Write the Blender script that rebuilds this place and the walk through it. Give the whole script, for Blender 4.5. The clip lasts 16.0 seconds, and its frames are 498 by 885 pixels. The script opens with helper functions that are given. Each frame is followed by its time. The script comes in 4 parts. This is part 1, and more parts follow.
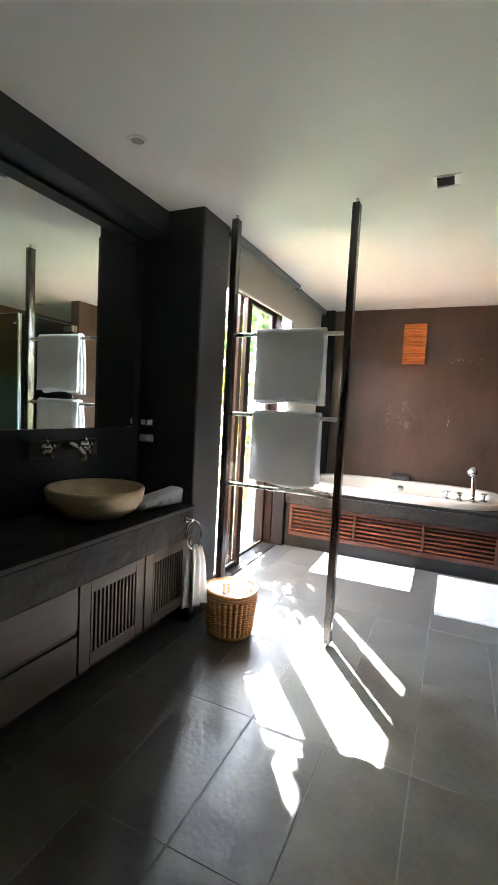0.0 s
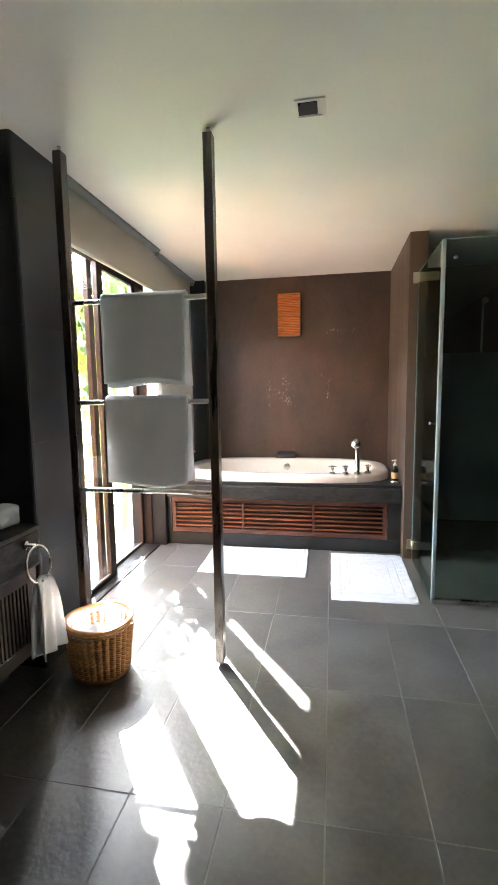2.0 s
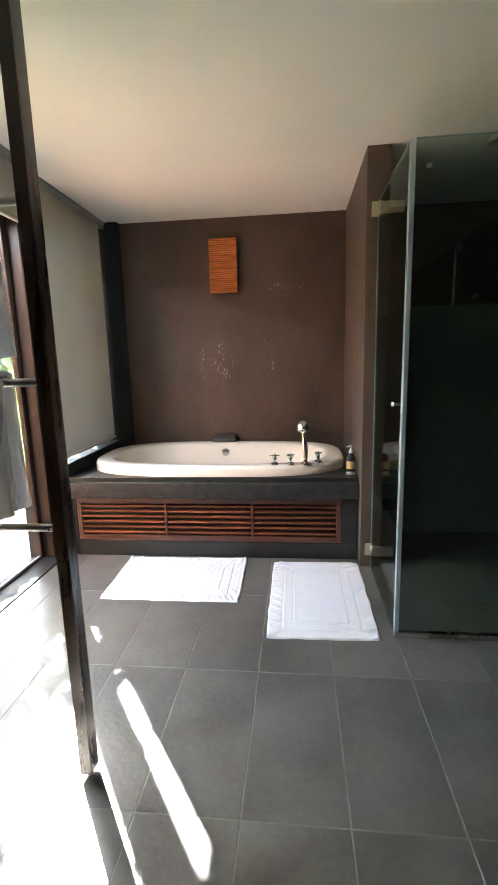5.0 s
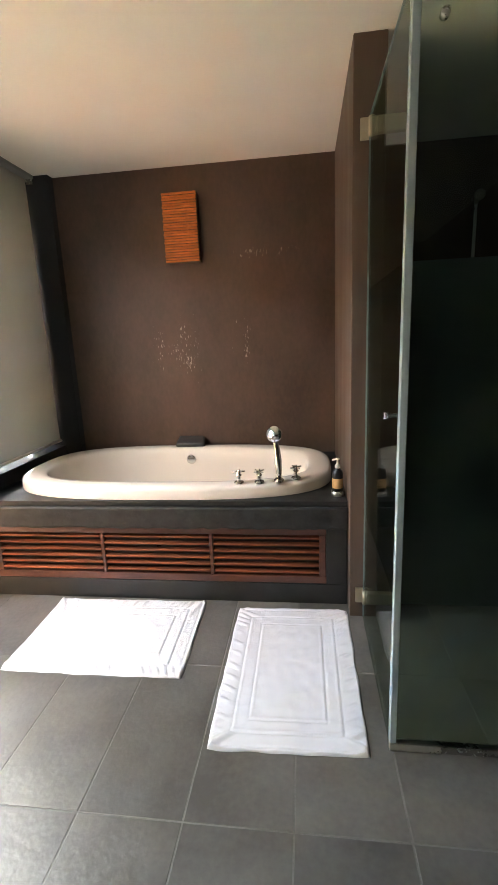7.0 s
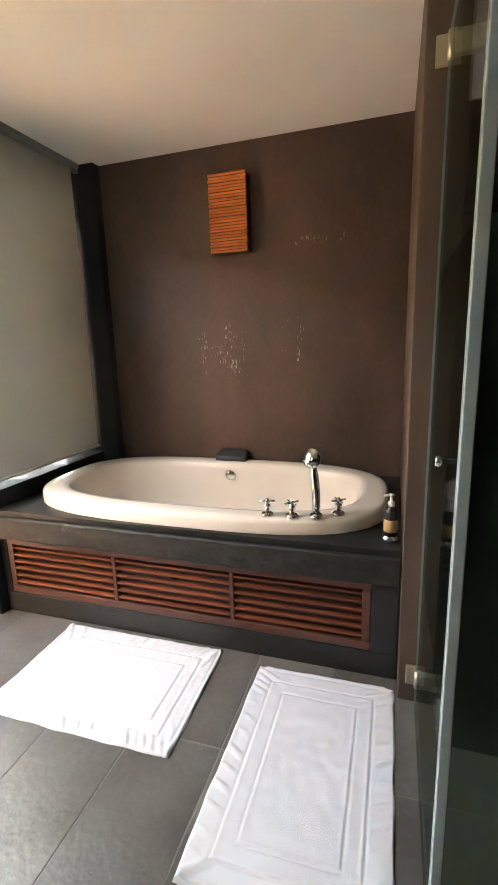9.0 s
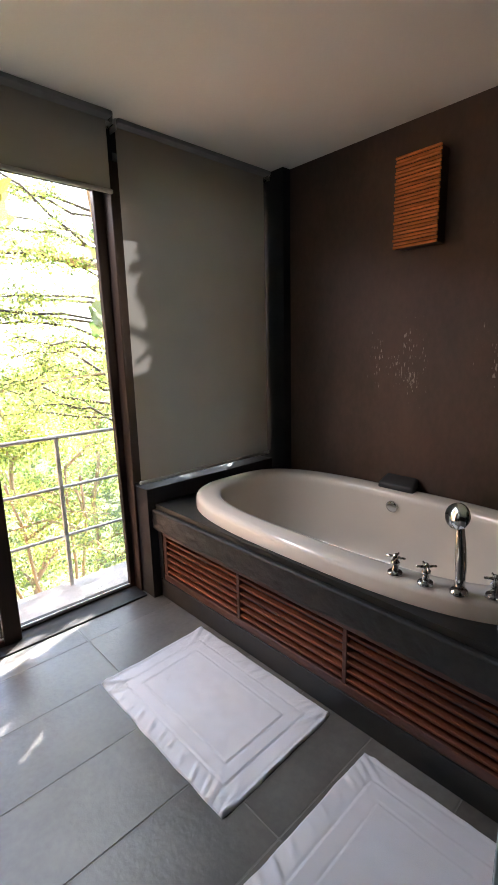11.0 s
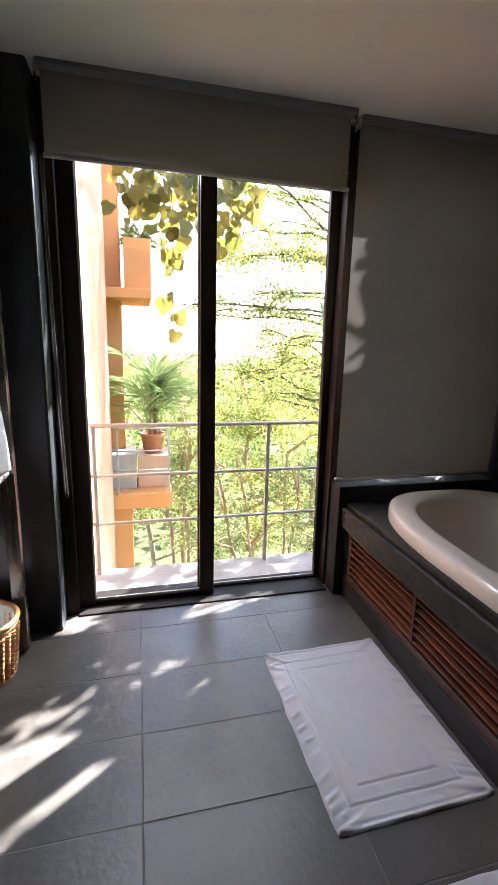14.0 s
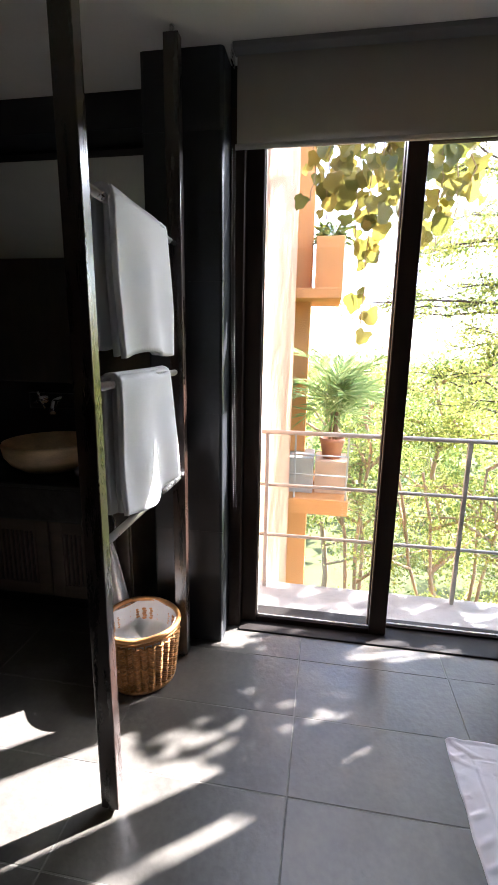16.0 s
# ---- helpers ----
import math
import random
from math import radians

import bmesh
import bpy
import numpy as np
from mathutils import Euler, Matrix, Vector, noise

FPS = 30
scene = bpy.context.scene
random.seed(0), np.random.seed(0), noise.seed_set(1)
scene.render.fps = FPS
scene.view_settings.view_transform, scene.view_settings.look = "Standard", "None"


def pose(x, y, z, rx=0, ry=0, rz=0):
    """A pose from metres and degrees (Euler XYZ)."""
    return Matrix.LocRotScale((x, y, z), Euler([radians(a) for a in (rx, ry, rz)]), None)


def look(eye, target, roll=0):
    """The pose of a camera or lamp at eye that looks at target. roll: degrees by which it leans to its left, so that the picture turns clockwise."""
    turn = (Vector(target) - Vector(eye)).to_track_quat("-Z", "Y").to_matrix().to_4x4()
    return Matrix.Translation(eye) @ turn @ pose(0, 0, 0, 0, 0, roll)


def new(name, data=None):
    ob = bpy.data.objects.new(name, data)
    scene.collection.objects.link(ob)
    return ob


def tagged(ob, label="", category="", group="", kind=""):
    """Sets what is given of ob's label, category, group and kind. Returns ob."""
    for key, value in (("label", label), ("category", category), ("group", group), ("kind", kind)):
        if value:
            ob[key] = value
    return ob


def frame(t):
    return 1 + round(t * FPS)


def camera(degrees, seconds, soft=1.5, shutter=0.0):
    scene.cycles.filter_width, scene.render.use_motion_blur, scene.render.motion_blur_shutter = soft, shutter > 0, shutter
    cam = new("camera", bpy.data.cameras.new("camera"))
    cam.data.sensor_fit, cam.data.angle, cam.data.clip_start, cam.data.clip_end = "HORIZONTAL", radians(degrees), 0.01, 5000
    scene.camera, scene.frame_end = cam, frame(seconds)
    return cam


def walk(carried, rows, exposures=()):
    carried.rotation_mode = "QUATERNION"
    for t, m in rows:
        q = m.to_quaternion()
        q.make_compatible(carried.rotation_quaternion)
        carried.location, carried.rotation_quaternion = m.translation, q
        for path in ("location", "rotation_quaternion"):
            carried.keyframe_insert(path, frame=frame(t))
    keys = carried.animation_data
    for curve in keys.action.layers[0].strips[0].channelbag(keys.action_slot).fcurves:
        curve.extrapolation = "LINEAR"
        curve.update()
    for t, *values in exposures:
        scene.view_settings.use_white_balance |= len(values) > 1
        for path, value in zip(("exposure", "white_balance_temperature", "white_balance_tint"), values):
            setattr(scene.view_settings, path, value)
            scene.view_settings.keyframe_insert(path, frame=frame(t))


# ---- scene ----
cam = camera(57.8, 16.0)
PATH = [
    (0, (-0.007, -0.068, 1.477), (-0.832, 1.747, 1.318), 3.0),
    (0.5, (-0.052, -0.012, 1.455), (-0.627, 1.898, 1.306), 1.7),
    (1, (-0.067, 0.071, 1.459), (-0.543, 2.006, 1.285), 0.0),
    (1.5, (-0.057, 0.238, 1.476), (-0.446, 2.189, 1.267), -0.7),
    (2, (-0.048, 0.423, 1.478), (-0.406, 2.377, 1.247), -0.9),
    (2.5, (-0.063, 0.555, 1.471), (-0.375, 2.512, 1.198), -1.1),
    (3, (-0.148, 0.697, 1.479), (-0.388, 2.66, 1.181), -0.9),
    (3.5, (-0.181, 0.814, 1.462), (-0.31, 2.784, 1.141), -1.1),
    (4, (-0.088, 0.96, 1.445), (-0.216, 2.929, 1.118), -1.5),
    (4.5, (0.073, 1.121, 1.475), (-0.136, 3.08, 1.129), -1.6),
    (5, (0.132, 1.326, 1.479), (-0.08, 3.281, 1.112), -1.6),
    (7.5, (0.387, 2.279, 1.492), (0.102, 4.209, 1.05), -3.1),
    (8, (0.409, 2.384, 1.482), (0.053, 4.305, 1.055), -3.1),
    (10.5, (0.705, 3.027, 1.513), (-0.495, 4.57, 1.088), -0.9),
    (11, (0.746, 3.106, 1.548), (-0.687, 4.441, 1.142), -1.4),
    (11.5, (0.796, 3.159, 1.513), (-0.793, 4.311, 1.129), -0.9),
    (12, (0.83, 3.216, 1.52), (-0.814, 4.285, 1.127), 1.3),
    (12.5, (0.823, 3.235, 1.54), (-0.922, 4.116, 1.116), 1.6),
    (13, (0.822, 3.238, 1.552), (-0.989, 3.966, 1.116), 2.0),
    (13.5, (0.83, 3.254, 1.541), (-1.029, 3.863, 1.123), 1.9),
    (14, (0.813, 3.262, 1.554), (-1.085, 3.731, 1.132), 1.5),
    (14.5, (0.785, 3.27, 1.544), (-1.152, 3.539, 1.125), 1.1),
    (15, (0.737, 3.277, 1.552), (-1.214, 3.381, 1.124), 0.7),
    (15.5, (0.632, 3.287, 1.546), (-1.315, 3.125, 1.121), 1.0),
    (16, (0.51, 3.297, 1.556), (-1.417, 2.98, 1.122), 0.9),
]
walk(cam, [(t, look(eye, target, roll)) for t, eye, target, roll in PATH], [(0, 6.0, 5750, 10), (2, 5.85, 5950, 11), (3.5, 5.65, 6000, 11), (5, 5.35, 6000, 11), (8, 5.38, 6500, 10), (10.5, 4.58, 6300, 11), (11, 4.05, 5950, 14), (11.5, 3.45, 5850, 16), (12.5, 3.32, 5900, 18), (16, 3.52, 5900, 18)])

# ---- world, sun and exposure ----
SUN = Vector((-0.600, 0.799, 0.87)).normalized()
world = bpy.data.worlds.new("world")
scene.world = world
world.use_nodes = True
sky = world.node_tree.nodes.new("ShaderNodeTexSky")
sky.sky_type, sky.sun_disc = "NISHITA", False
sky.sun_elevation, sky.sun_rotation = radians(41), radians(-37)
sky.air_density, sky.dust_density = 1.0, 1.5
world.node_tree.nodes["Background"].inputs[1].default_value = 0.15
world.node_tree.links.new(sky.outputs[0], world.node_tree.nodes["Background"].inputs[0])
lamp = bpy.data.lights.new("sun", "SUN")
lamp.energy, lamp.angle, lamp.color = 5.0, radians(0.6), (1.0, 0.95, 0.87)
sun = new("sun", lamp)
sun.matrix_world = look(SUN * 40, (0, 0, 0))
# added fill lamp, hidden at the head of the balcony door, that boosts the sky light
for name, y, w, z, watts in (("door_fill", 3.64, 1.45, 2.50, 2.5),):
    area = bpy.data.lights.new(name, "AREA")
    area.shape, area.size, area.size_y, area.energy, area.color = "RECTANGLE", w, 0.10, watts, (0.95, 0.98, 1.0)
    glow = new(name, area)
    glow.matrix_world = look((-1.96, y, z), (-0.9, y, z - 1.5))


# ---- materials ----
def shader(name):
    m = bpy.data.materials.new(name)
    m.use_nodes = True
    return m, m.node_tree.nodes, m.node_tree.links, m.node_tree.nodes["Principled BSDF"]


def material(name, color, rough=0.5, metal=0.0, var=0.15, scale=5.0, fine=70.0, bump=0.08, spec=0.5, stretch=(1, 1, 1), second=None, rough_var=0.12, random_var=0.0, coat=0.0):
    """A surface with broad blotches, fine grain, bump and uneven gloss."""
    m, nodes, links, bsdf = shader(name)
    coord, mapping = nodes.new("ShaderNodeTexCoord"), nodes.new("ShaderNodeMapping")
    mapping.inputs["Scale"].default_value = stretch
    links.new(coord.outputs["Object"], mapping.inputs[0])
    info = nodes.new("ShaderNodeObjectInfo")
    shift = nodes.new("ShaderNodeVectorMath")
    shift.operation = "MULTIPLY_ADD"
    links.new(info.outputs["Random"], shift.inputs[0])
    shift.inputs[1].default_value = (17, 31, 7)
    links.new(mapping.outputs[0], shift.inputs[2])
    broad, grain = nodes.new("ShaderNodeTexNoise"), nodes.new("ShaderNodeTexNoise")
    for n, s, d in ((broad, scale, 5), (grain, fine, 3)):
        n.inputs["Scale"].default_value, n.inputs["Detail"].default_value = s, d
        links.new(shift.outputs[0], n.inputs["Vector"])
    add = nodes.new("ShaderNodeMath")
    add.operation = "MULTIPLY_ADD"
    links.new(grain.outputs[0], add.inputs[0])
    add.inputs[1].default_value = 0.35
    links.new(broad.outputs[0], add.inputs[2])
    ramp = nodes.new("ShaderNodeValToRGB")
    a, b = ramp.color_ramp.elements
    a.position, b.position = 0.45, 0.9
    c1 = [c * (1 - var) for c in color]
    c2 = second or [min(1, c * (1 + var)) for c in color]
    a.color, b.color = (*c1, 1), (*c2, 1)
    links.new(add.outputs[0], ramp.inputs[0])
    tone = nodes.new("ShaderNodeHueSaturation")
    links.new(ramp.outputs[0], tone.inputs["Color"])
    val = nodes.new("ShaderNodeMapRange")
    val.inputs[3].default_value, val.inputs[4].default_value = 1 - random_var, 1 + random_var
    links.new(info.outputs["Random"], val.inputs[0])
    links.new(val.outputs[0], tone.inputs["Value"])
    links.new(tone.outputs[0], bsdf.inputs["Base Color"])
    r = nodes.new("ShaderNodeMapRange")
    r.inputs[1].default_value, r.inputs[2].default_value = 0.4, 0.95
    r.inputs[3].default_value, r.inputs[4].default_value = max(0.02, rough - rough_var), min(1, rough + rough_var)
    links.new(add.outputs[0], r.inputs[0])
    links.new(r.outputs[0], bsdf.inputs["Roughness"])
    bsdf.inputs["Metallic"].default_value = metal
    bsdf.inputs["Specular IOR Level"].default_value = spec
    bsdf.inputs["Coat Weight"].default_value = coat
    if bump:
        bm_node = nodes.new("ShaderNodeBump")
        bm_node.inputs["Strength"].default_value, bm_node.inputs["Distance"].default_value = bump, 0.01
        links.new(add.outputs[0], bm_node.inputs["Height"])
        links.new(bm_node.outputs[0], bsdf.inputs["Normal"])
    return m


def glass(name, tint=(0.93, 0.97, 0.95), frost=0.0, shine=0.9):
    """Thin pane: clear or frosted, with a sharp reflection that grows at a slant."""
    m, nodes, links, bsdf = shader(name)
    nodes.remove(bsdf)
    clear, gloss, mix, fres = (nodes.new("ShaderNode" + k) for k in ("BsdfTransparent", "BsdfGlossy", "MixShader", "LayerWeight"))
    clear.inputs[0].default_value = (*tint, 1)
    gloss.inputs["Roughness"].default_value = 0.02 + 0.25 * (frost > 0)
    fres.inputs[0].default_value = 0.5
    power, scale_up = nodes.new("ShaderNodeMath"), nodes.new("ShaderNodeMath")
    power.operation, scale_up.operation = "POWER", "MULTIPLY_ADD"
    power.inputs[1].default_value, scale_up.inputs[1].default_value, scale_up.inputs[2].default_value = 5.0, shine, 0.035
    links.new(fres.outputs["Facing"], power.inputs[0])
    links.new(power.outputs[0], scale_up.inputs[0])
    links.new(scale_up.outputs[0], mix.inputs[0])
    source = clear
    if frost:
        film, blend = nodes.new("ShaderNodeBsdfRefraction"), nodes.new("ShaderNodeMixShader")
        film.inputs["Color"].default_value = (*[c * 0.9 for c in tint], 1)
        film.inputs["Roughness"].default_value, film.inputs["IOR"].default_value = frost, 1.05
        diff, blend2 = nodes.new("ShaderNodeBsdfDiffuse"), nodes.new("ShaderNodeMixShader")
        diff.inputs[0].default_value = (0.19, 0.23, 0.23, 1)
        blend.inputs[0].default_value, blend2.inputs[0].default_value = 0.85, 0.36
        links.new(clear.outputs[0], blend.inputs[1])
        links.new(film.outputs[0], blend.inputs[2])
        links.new(blend.outputs[0], blend2.inputs[1])
        links.new(diff.outputs[0], blend2.inputs[2])
        source = blend2
    links.new(source.outputs[0], mix.inputs[1])
    links.new(gloss.outputs[0], mix.inputs[2])
    links.new(mix.outputs[0], nodes["Material Output"].inputs[0])
    return m


def cloth(name, color, through_light=0.3, scale=60.0, bump=0.25, weave=400.0):
    """Fabric that lets some light through."""
    m = material(name, color, 0.95, 0, 0.05, 4.0, weave, bump, 0.15)
    nodes, links = m.node_tree.nodes, m.node_tree.links
    bsdf = nodes["Principled BSDF"]
    thin, mix = nodes.new("ShaderNodeBsdfTranslucent"), nodes.new("ShaderNodeMixShader")
    thin.inputs[0].default_value = (*color, 1)
    mix.inputs[0].default_value = through_light
    links.new(bsdf.outputs[0], mix.inputs[1])
    links.new(thin.outputs[0], mix.inputs[2])
    links.new(mix.outputs[0], nodes["Material Output"].inputs[0])
    bsdf.inputs["Sheen Weight"].default_value = 0.2
    return m


def leaf_material(name, color, second):
    """Leaves: each with its own tone, lit through from behind."""
    m, nodes, links, bsdf = shader(name)
    geo, ramp = nodes.new("ShaderNodeNewGeometry"), nodes.new("ShaderNodeValToRGB")
    ramp.color_ramp.elements[0].color, ramp.color_ramp.elements[1].color = (*color, 1), (*second, 1)
    links.new(geo.outputs["Random Per Island"], ramp.inputs[0])
    links.new(ramp.outputs[0], bsdf.inputs["Base Color"])
    bsdf.inputs["Roughness"].default_value = 0.45
    thin, mix = nodes.new("ShaderNodeBsdfTranslucent"), nodes.new("ShaderNodeMixShader")
    links.new(ramp.outputs[0], thin.inputs[0])
    mix.inputs[0].default_value = 0.5
    links.new(bsdf.outputs[0], mix.inputs[1])
    links.new(thin.outputs[0], mix.inputs[2])
    links.new(mix.outputs[0], nodes["Material Output"].inputs[0])
    return m


def flecked(m, places, color):
    """Adds pale, upright flecks round the given wall places (x, z, half width, half height)."""
    nodes, links = m.node_tree.nodes, m.node_tree.links
    bsdf = nodes["Principled BSDF"]
    base = bsdf.inputs["Base Color"].links[0].from_socket
    coord, sep = nodes.new("ShaderNodeTexCoord"), nodes.new("ShaderNodeSeparateXYZ")
    links.new(coord.outputs["Object"], sep.inputs[0])

    def calc(op, a, b=None, c=None):
        n = nodes.new("ShaderNodeMath")
        n.operation = op
        for slot, v in zip(n.inputs, (a, b, c)):
            if v is None:
                continue
            if isinstance(v, (int, float)):
                slot.default_value = v
            else:
                links.new(v, slot)
        return n.outputs[0]

    area = 0.0
    for x, z, w, h in places:
        dx = calc("DIVIDE", calc("SUBTRACT", sep.outputs[0], x), w)
        dz = calc("DIVIDE", calc("SUBTRACT", sep.outputs[2], z), h)
        d = calc("SUBTRACT", 1.0, calc("ADD", calc("MULTIPLY", dx, dx), calc("MULTIPLY", dz, dz)))
        area = calc("MAXIMUM", area, d)
    mapping = nodes.new("ShaderNodeMapping")
    mapping.inputs["Scale"].default_value = (1, 1, 0.28)
    links.new(coord.outputs["Object"], mapping.inputs[0])
    specks, clump = nodes.new("ShaderNodeTexNoise"), nodes.new("ShaderNodeTexNoise")
    specks.inputs["Scale"].default_value, specks.inputs["Detail"].default_value = 110, 4
    clump.inputs["Scale"].default_value = 14
    links.new(mapping.outputs[0], specks.inputs["Vector"])
    links.new(mapping.outputs[0], clump.inputs["Vector"])
    level = calc("ADD", calc("ADD", calc("MULTIPLY", area, 0.12), specks.outputs[0]), calc("MULTIPLY", clump.outputs[0], 0.45))
    mask = nodes.new("ShaderNodeMapRange")
    mask.inputs[1].default_value, mask.inputs[2].default_value = 0.945, 1.0
    links.new(level, mask.inputs[0])
    inside = calc("GREATER_THAN", area, 0.0)
    mix = nodes.new("ShaderNodeMix")
    mix.data_type = "RGBA"
    links.new(calc("MULTIPLY", mask.outputs[0], inside), mix.inputs["Factor"])
    links.new(base, mix.inputs["A"])
    mix.inputs["B"].default_value = (*color, 1)
    links.new(mix.outputs["Result"], bsdf.inputs["Base Color"])


M_FLOOR = material("slate_tile", (0.101, 0.093, 0.080), 0.36, 0, 0.34, 3.0, 42.0, 0.36, 0.5, random_var=0.14, rough_var=0.075)
M_GROUT = material("light_grout", (0.165, 0.158, 0.14), 0.9, 0, 0.35, 5.0, 120.0, 0.2)
M_CEIL = material("white_ceiling_paint", (0.82, 0.81, 0.76), 0.9, 0, 0.03, 1.5, 90.0, 0.02, 0.2)
M_WALL = material("brown_polished_plaster", (0.100, 0.070, 0.052), 0.55, 0, 0.22, 5.0, 55.0, 0.14, 0.4, (1, 1, 0.16))
M_WALLB = material("brown_polished_plaster_flecked", (0.077, 0.050, 0.036), 0.5, 0, 0.32, 2.6, 45.0, 0.12, 0.4, (1, 1, 0.55))
M_DARK = material("charcoal_plaster", (0.021, 0.023, 0.026), 0.42, 0, 0.25, 3.0, 50.0, 0.06, 0.42)
M_COAL = material("matt_charcoal_plaster", (0.017, 0.018, 0.020), 0.7, 0, 0.25, 3.0, 50.0, 0.1, 0.2)
M_STONE = material("dark_honed_stone", (0.020, 0.021, 0.020), 0.42, 0, 0.25, 8.0, 120.0, 0.12, 0.35)
M_ROUGH = material("rough_split_stone", (0.026, 0.026, 0.024), 0.55, 0, 0.35, 14.0, 60.0, 0.7, 0.28)
M_WOOD = material("red_brown_teak", (0.17, 0.055, 0.025), 0.55, 0, 0.35, 3.0, 60.0, 0.12, 0.25, (1, 8, 8), random_var=0.18)
M_WOODD = material("dark_louvre_frame_teak", (0.085, 0.03, 0.017), 0.4, 0, 0.35, 3.0, 60.0, 0.12, 0.5, (1, 8, 8), random_var=0.1)
M_WOODY = material("dark_brown_frame_wood", (0.023, 0.013, 0.009), 0.6, 0, 0.3, 3.0, 50.0, 0.1, 0.18, (8, 8, 1), random_var=0.1)
M_SILL = material("near_black_sill", (0.014, 0.011, 0.009), 0.6, 0, 0.3, 6.0, 60.0, 0.1, 0.2)
M_POLE = material("near_black_stained_wood", (0.03, 0.016, 0.011), 0.3, 0, 0.3, 4.0, 60.0, 0.03, 0.5, (8, 8, 1), coat=0.8)
M_POLE.node_tree.nodes["Principled BSDF"].inputs["Coat Roughness"].default_value = 0.22
M_CAB = material("grey_brown_cabinet_wood", (0.066, 0.050, 0.038), 0.45, 0, 0.25, 3.0, 50.0, 0.1, 0.45, (6, 1, 6))
M_CHROME = material("chrome", (0.75, 0.75, 0.74), 0.12, 1.0, 0.03, 8, 90, 0, 0.5, rough_var=0.05)
M_STEEL = material("brushed_steel", (0.6, 0.6, 0.58), 0.28, 1.0, 0.08, 8, 90, 0.02, 0.5)
M_SHEAD = material("grey_beige_plastic", (0.36, 0.31, 0.26), 0.4, 0, 0.06)
M_NICKEL = material("satin_nickel", (0.62, 0.55, 0.42), 0.42, 1.0, 0.06, 8, 90, 0, 0.5, rough_var=0.03)
M_TUB = material("white_tub_acrylic", (0.80, 0.75, 0.68), 0.13, 0, 0.02, 2, 50, 0, 0.5, rough_var=0.04)
M_TOWEL = cloth("white_terry", (0.87, 0.87, 0.88), 0.18, bump=0.5, weave=500)
M_MAT = cloth("white_bath_mat", (0.70, 0.70, 0.72), 0.05, bump=0.7, weave=420)
M_BLIND = cloth("grey_beige_blind", (0.33, 0.31, 0.272), 0.07, bump=0.15, weave=700)
M_BLINDBAR = material("pale_blind_bar", (0.55, 0.53, 0.48), 0.5, 0, 0.05)
M_HEAD = material("grey_roller_tube", (0.22, 0.225, 0.22), 0.6, 0, 0.05)
M_MIRROR, _n, _l, _b = shader("silver_mirror")
_b.inputs["Metallic"].default_value, _b.inputs["Roughness"].default_value = 1.0, 0.015
_b.inputs["Base Color"].default_value = (0.82, 0.85, 0.83, 1)
M_GLASS = glass("clear_window_glass", (0.97, 0.985, 0.975))
M_SHOWER = glass("greenish_shower_glass", (0.76, 0.82, 0.78), shine=0.3)
M_FROST = glass("frosted_shower_film", (0.56, 0.64, 0.62), 0.35)
M_FILM = glass("light_frosted_film", (0.80, 0.85, 0.80), shine=0.1)
M_EDGE = material("pale_green_glass_edge", (0.50, 0.60, 0.66), 0.12, 0, 0.1)
M_RATTAN = material("honey_rattan", (0.42, 0.20, 0.065), 0.45, 0, 0.4, 9.0, 90.0, 0.3, 0.5, random_var=0.15)
M_LINER = material("white_bag_liner", (0.52, 0.53, 0.53), 0.6, 0, 0.04)
M_LAMP = material("orange_slatted_veneer", (0.52, 0.165, 0.035), 0.55, 0, 0.3, 8.0, 80.0, 0.2, 0.4, (1, 1, 6), random_var=0.12)
M_LAMPD = material("dark_lamp_side", (0.05, 0.02, 0.01), 0.5)
M_BASIN = material("honey_travertine", (0.60, 0.44, 0.27), 0.42, 0, 0.22, 9.0, 90.0, 0.1, 0.5, (1, 1, 3))
# M_PLASTER's render again, its pinkish sunlit look put into the colour
M_WALLPINK = material("orange_render_painted_sun", (0.38, 0.215, 0.135), 0.9, 0, 0.16, 1.6, 30.0, 0.25, 0.2)
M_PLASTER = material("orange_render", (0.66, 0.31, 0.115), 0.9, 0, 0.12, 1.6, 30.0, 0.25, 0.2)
M_CONC = material("pale_concrete", (0.42, 0.38, 0.33), 0.9, 0, 0.2, 3.0, 50.0, 0.2, 0.2)
M_PEACH = material("pale_peach_render", (0.56, 0.37, 0.25), 0.9, 0, 0.15, 3.0, 40.0, 0.2, 0.2)
M_PAVE = material("grey_balcony_stone", (0.27, 0.255, 0.24), 0.85, 0, 0.3, 4.0, 50.0, 0.3, 0.25)
M_RAIL = material("galvanised_rail", (0.42, 0.40, 0.37), 0.5, 0.2, 0.2, 10, 90, 0.1)
M_TERRA = material("terracotta", (0.40, 0.17, 0.09), 0.8, 0, 0.2, 6.0)
M_BARK = material("grey_brown_bark", (0.30, 0.20, 0.12), 0.9, 0, 0.35, 6.0, 50.0, 0.6, 0.2, (1, 1, 0.3))
M_TWIG = material("dark_thin_bark", (0.07, 0.052, 0.038), 0.9, 0, 0.3, 6.0, 50.0, 0.4, 0.2, (1, 1, 0.3))
M_LEAF = leaf_material("sunlit_leaves", (0.08, 0.13, 0.02), (0.52, 0.51, 0.12))
M_LEAF2 = leaf_material("deep_green_leaves", (0.05, 0.10, 0.025), (0.43, 0.45, 0.12))
M_VINE = leaf_material("yellowing_vine_leaves", (0.11, 0.12, 0.025), (0.36, 0.29, 0.06))
M_PALM = leaf_material("palm_fronds", (0.20, 0.33, 0.10), (0.55, 0.62, 0.28))
M_GROUND = material("forest_floor", (0.08, 0.085, 0.035), 0.95, 0, 0.4, 0.6, 12.0, 0.4, 0.1)
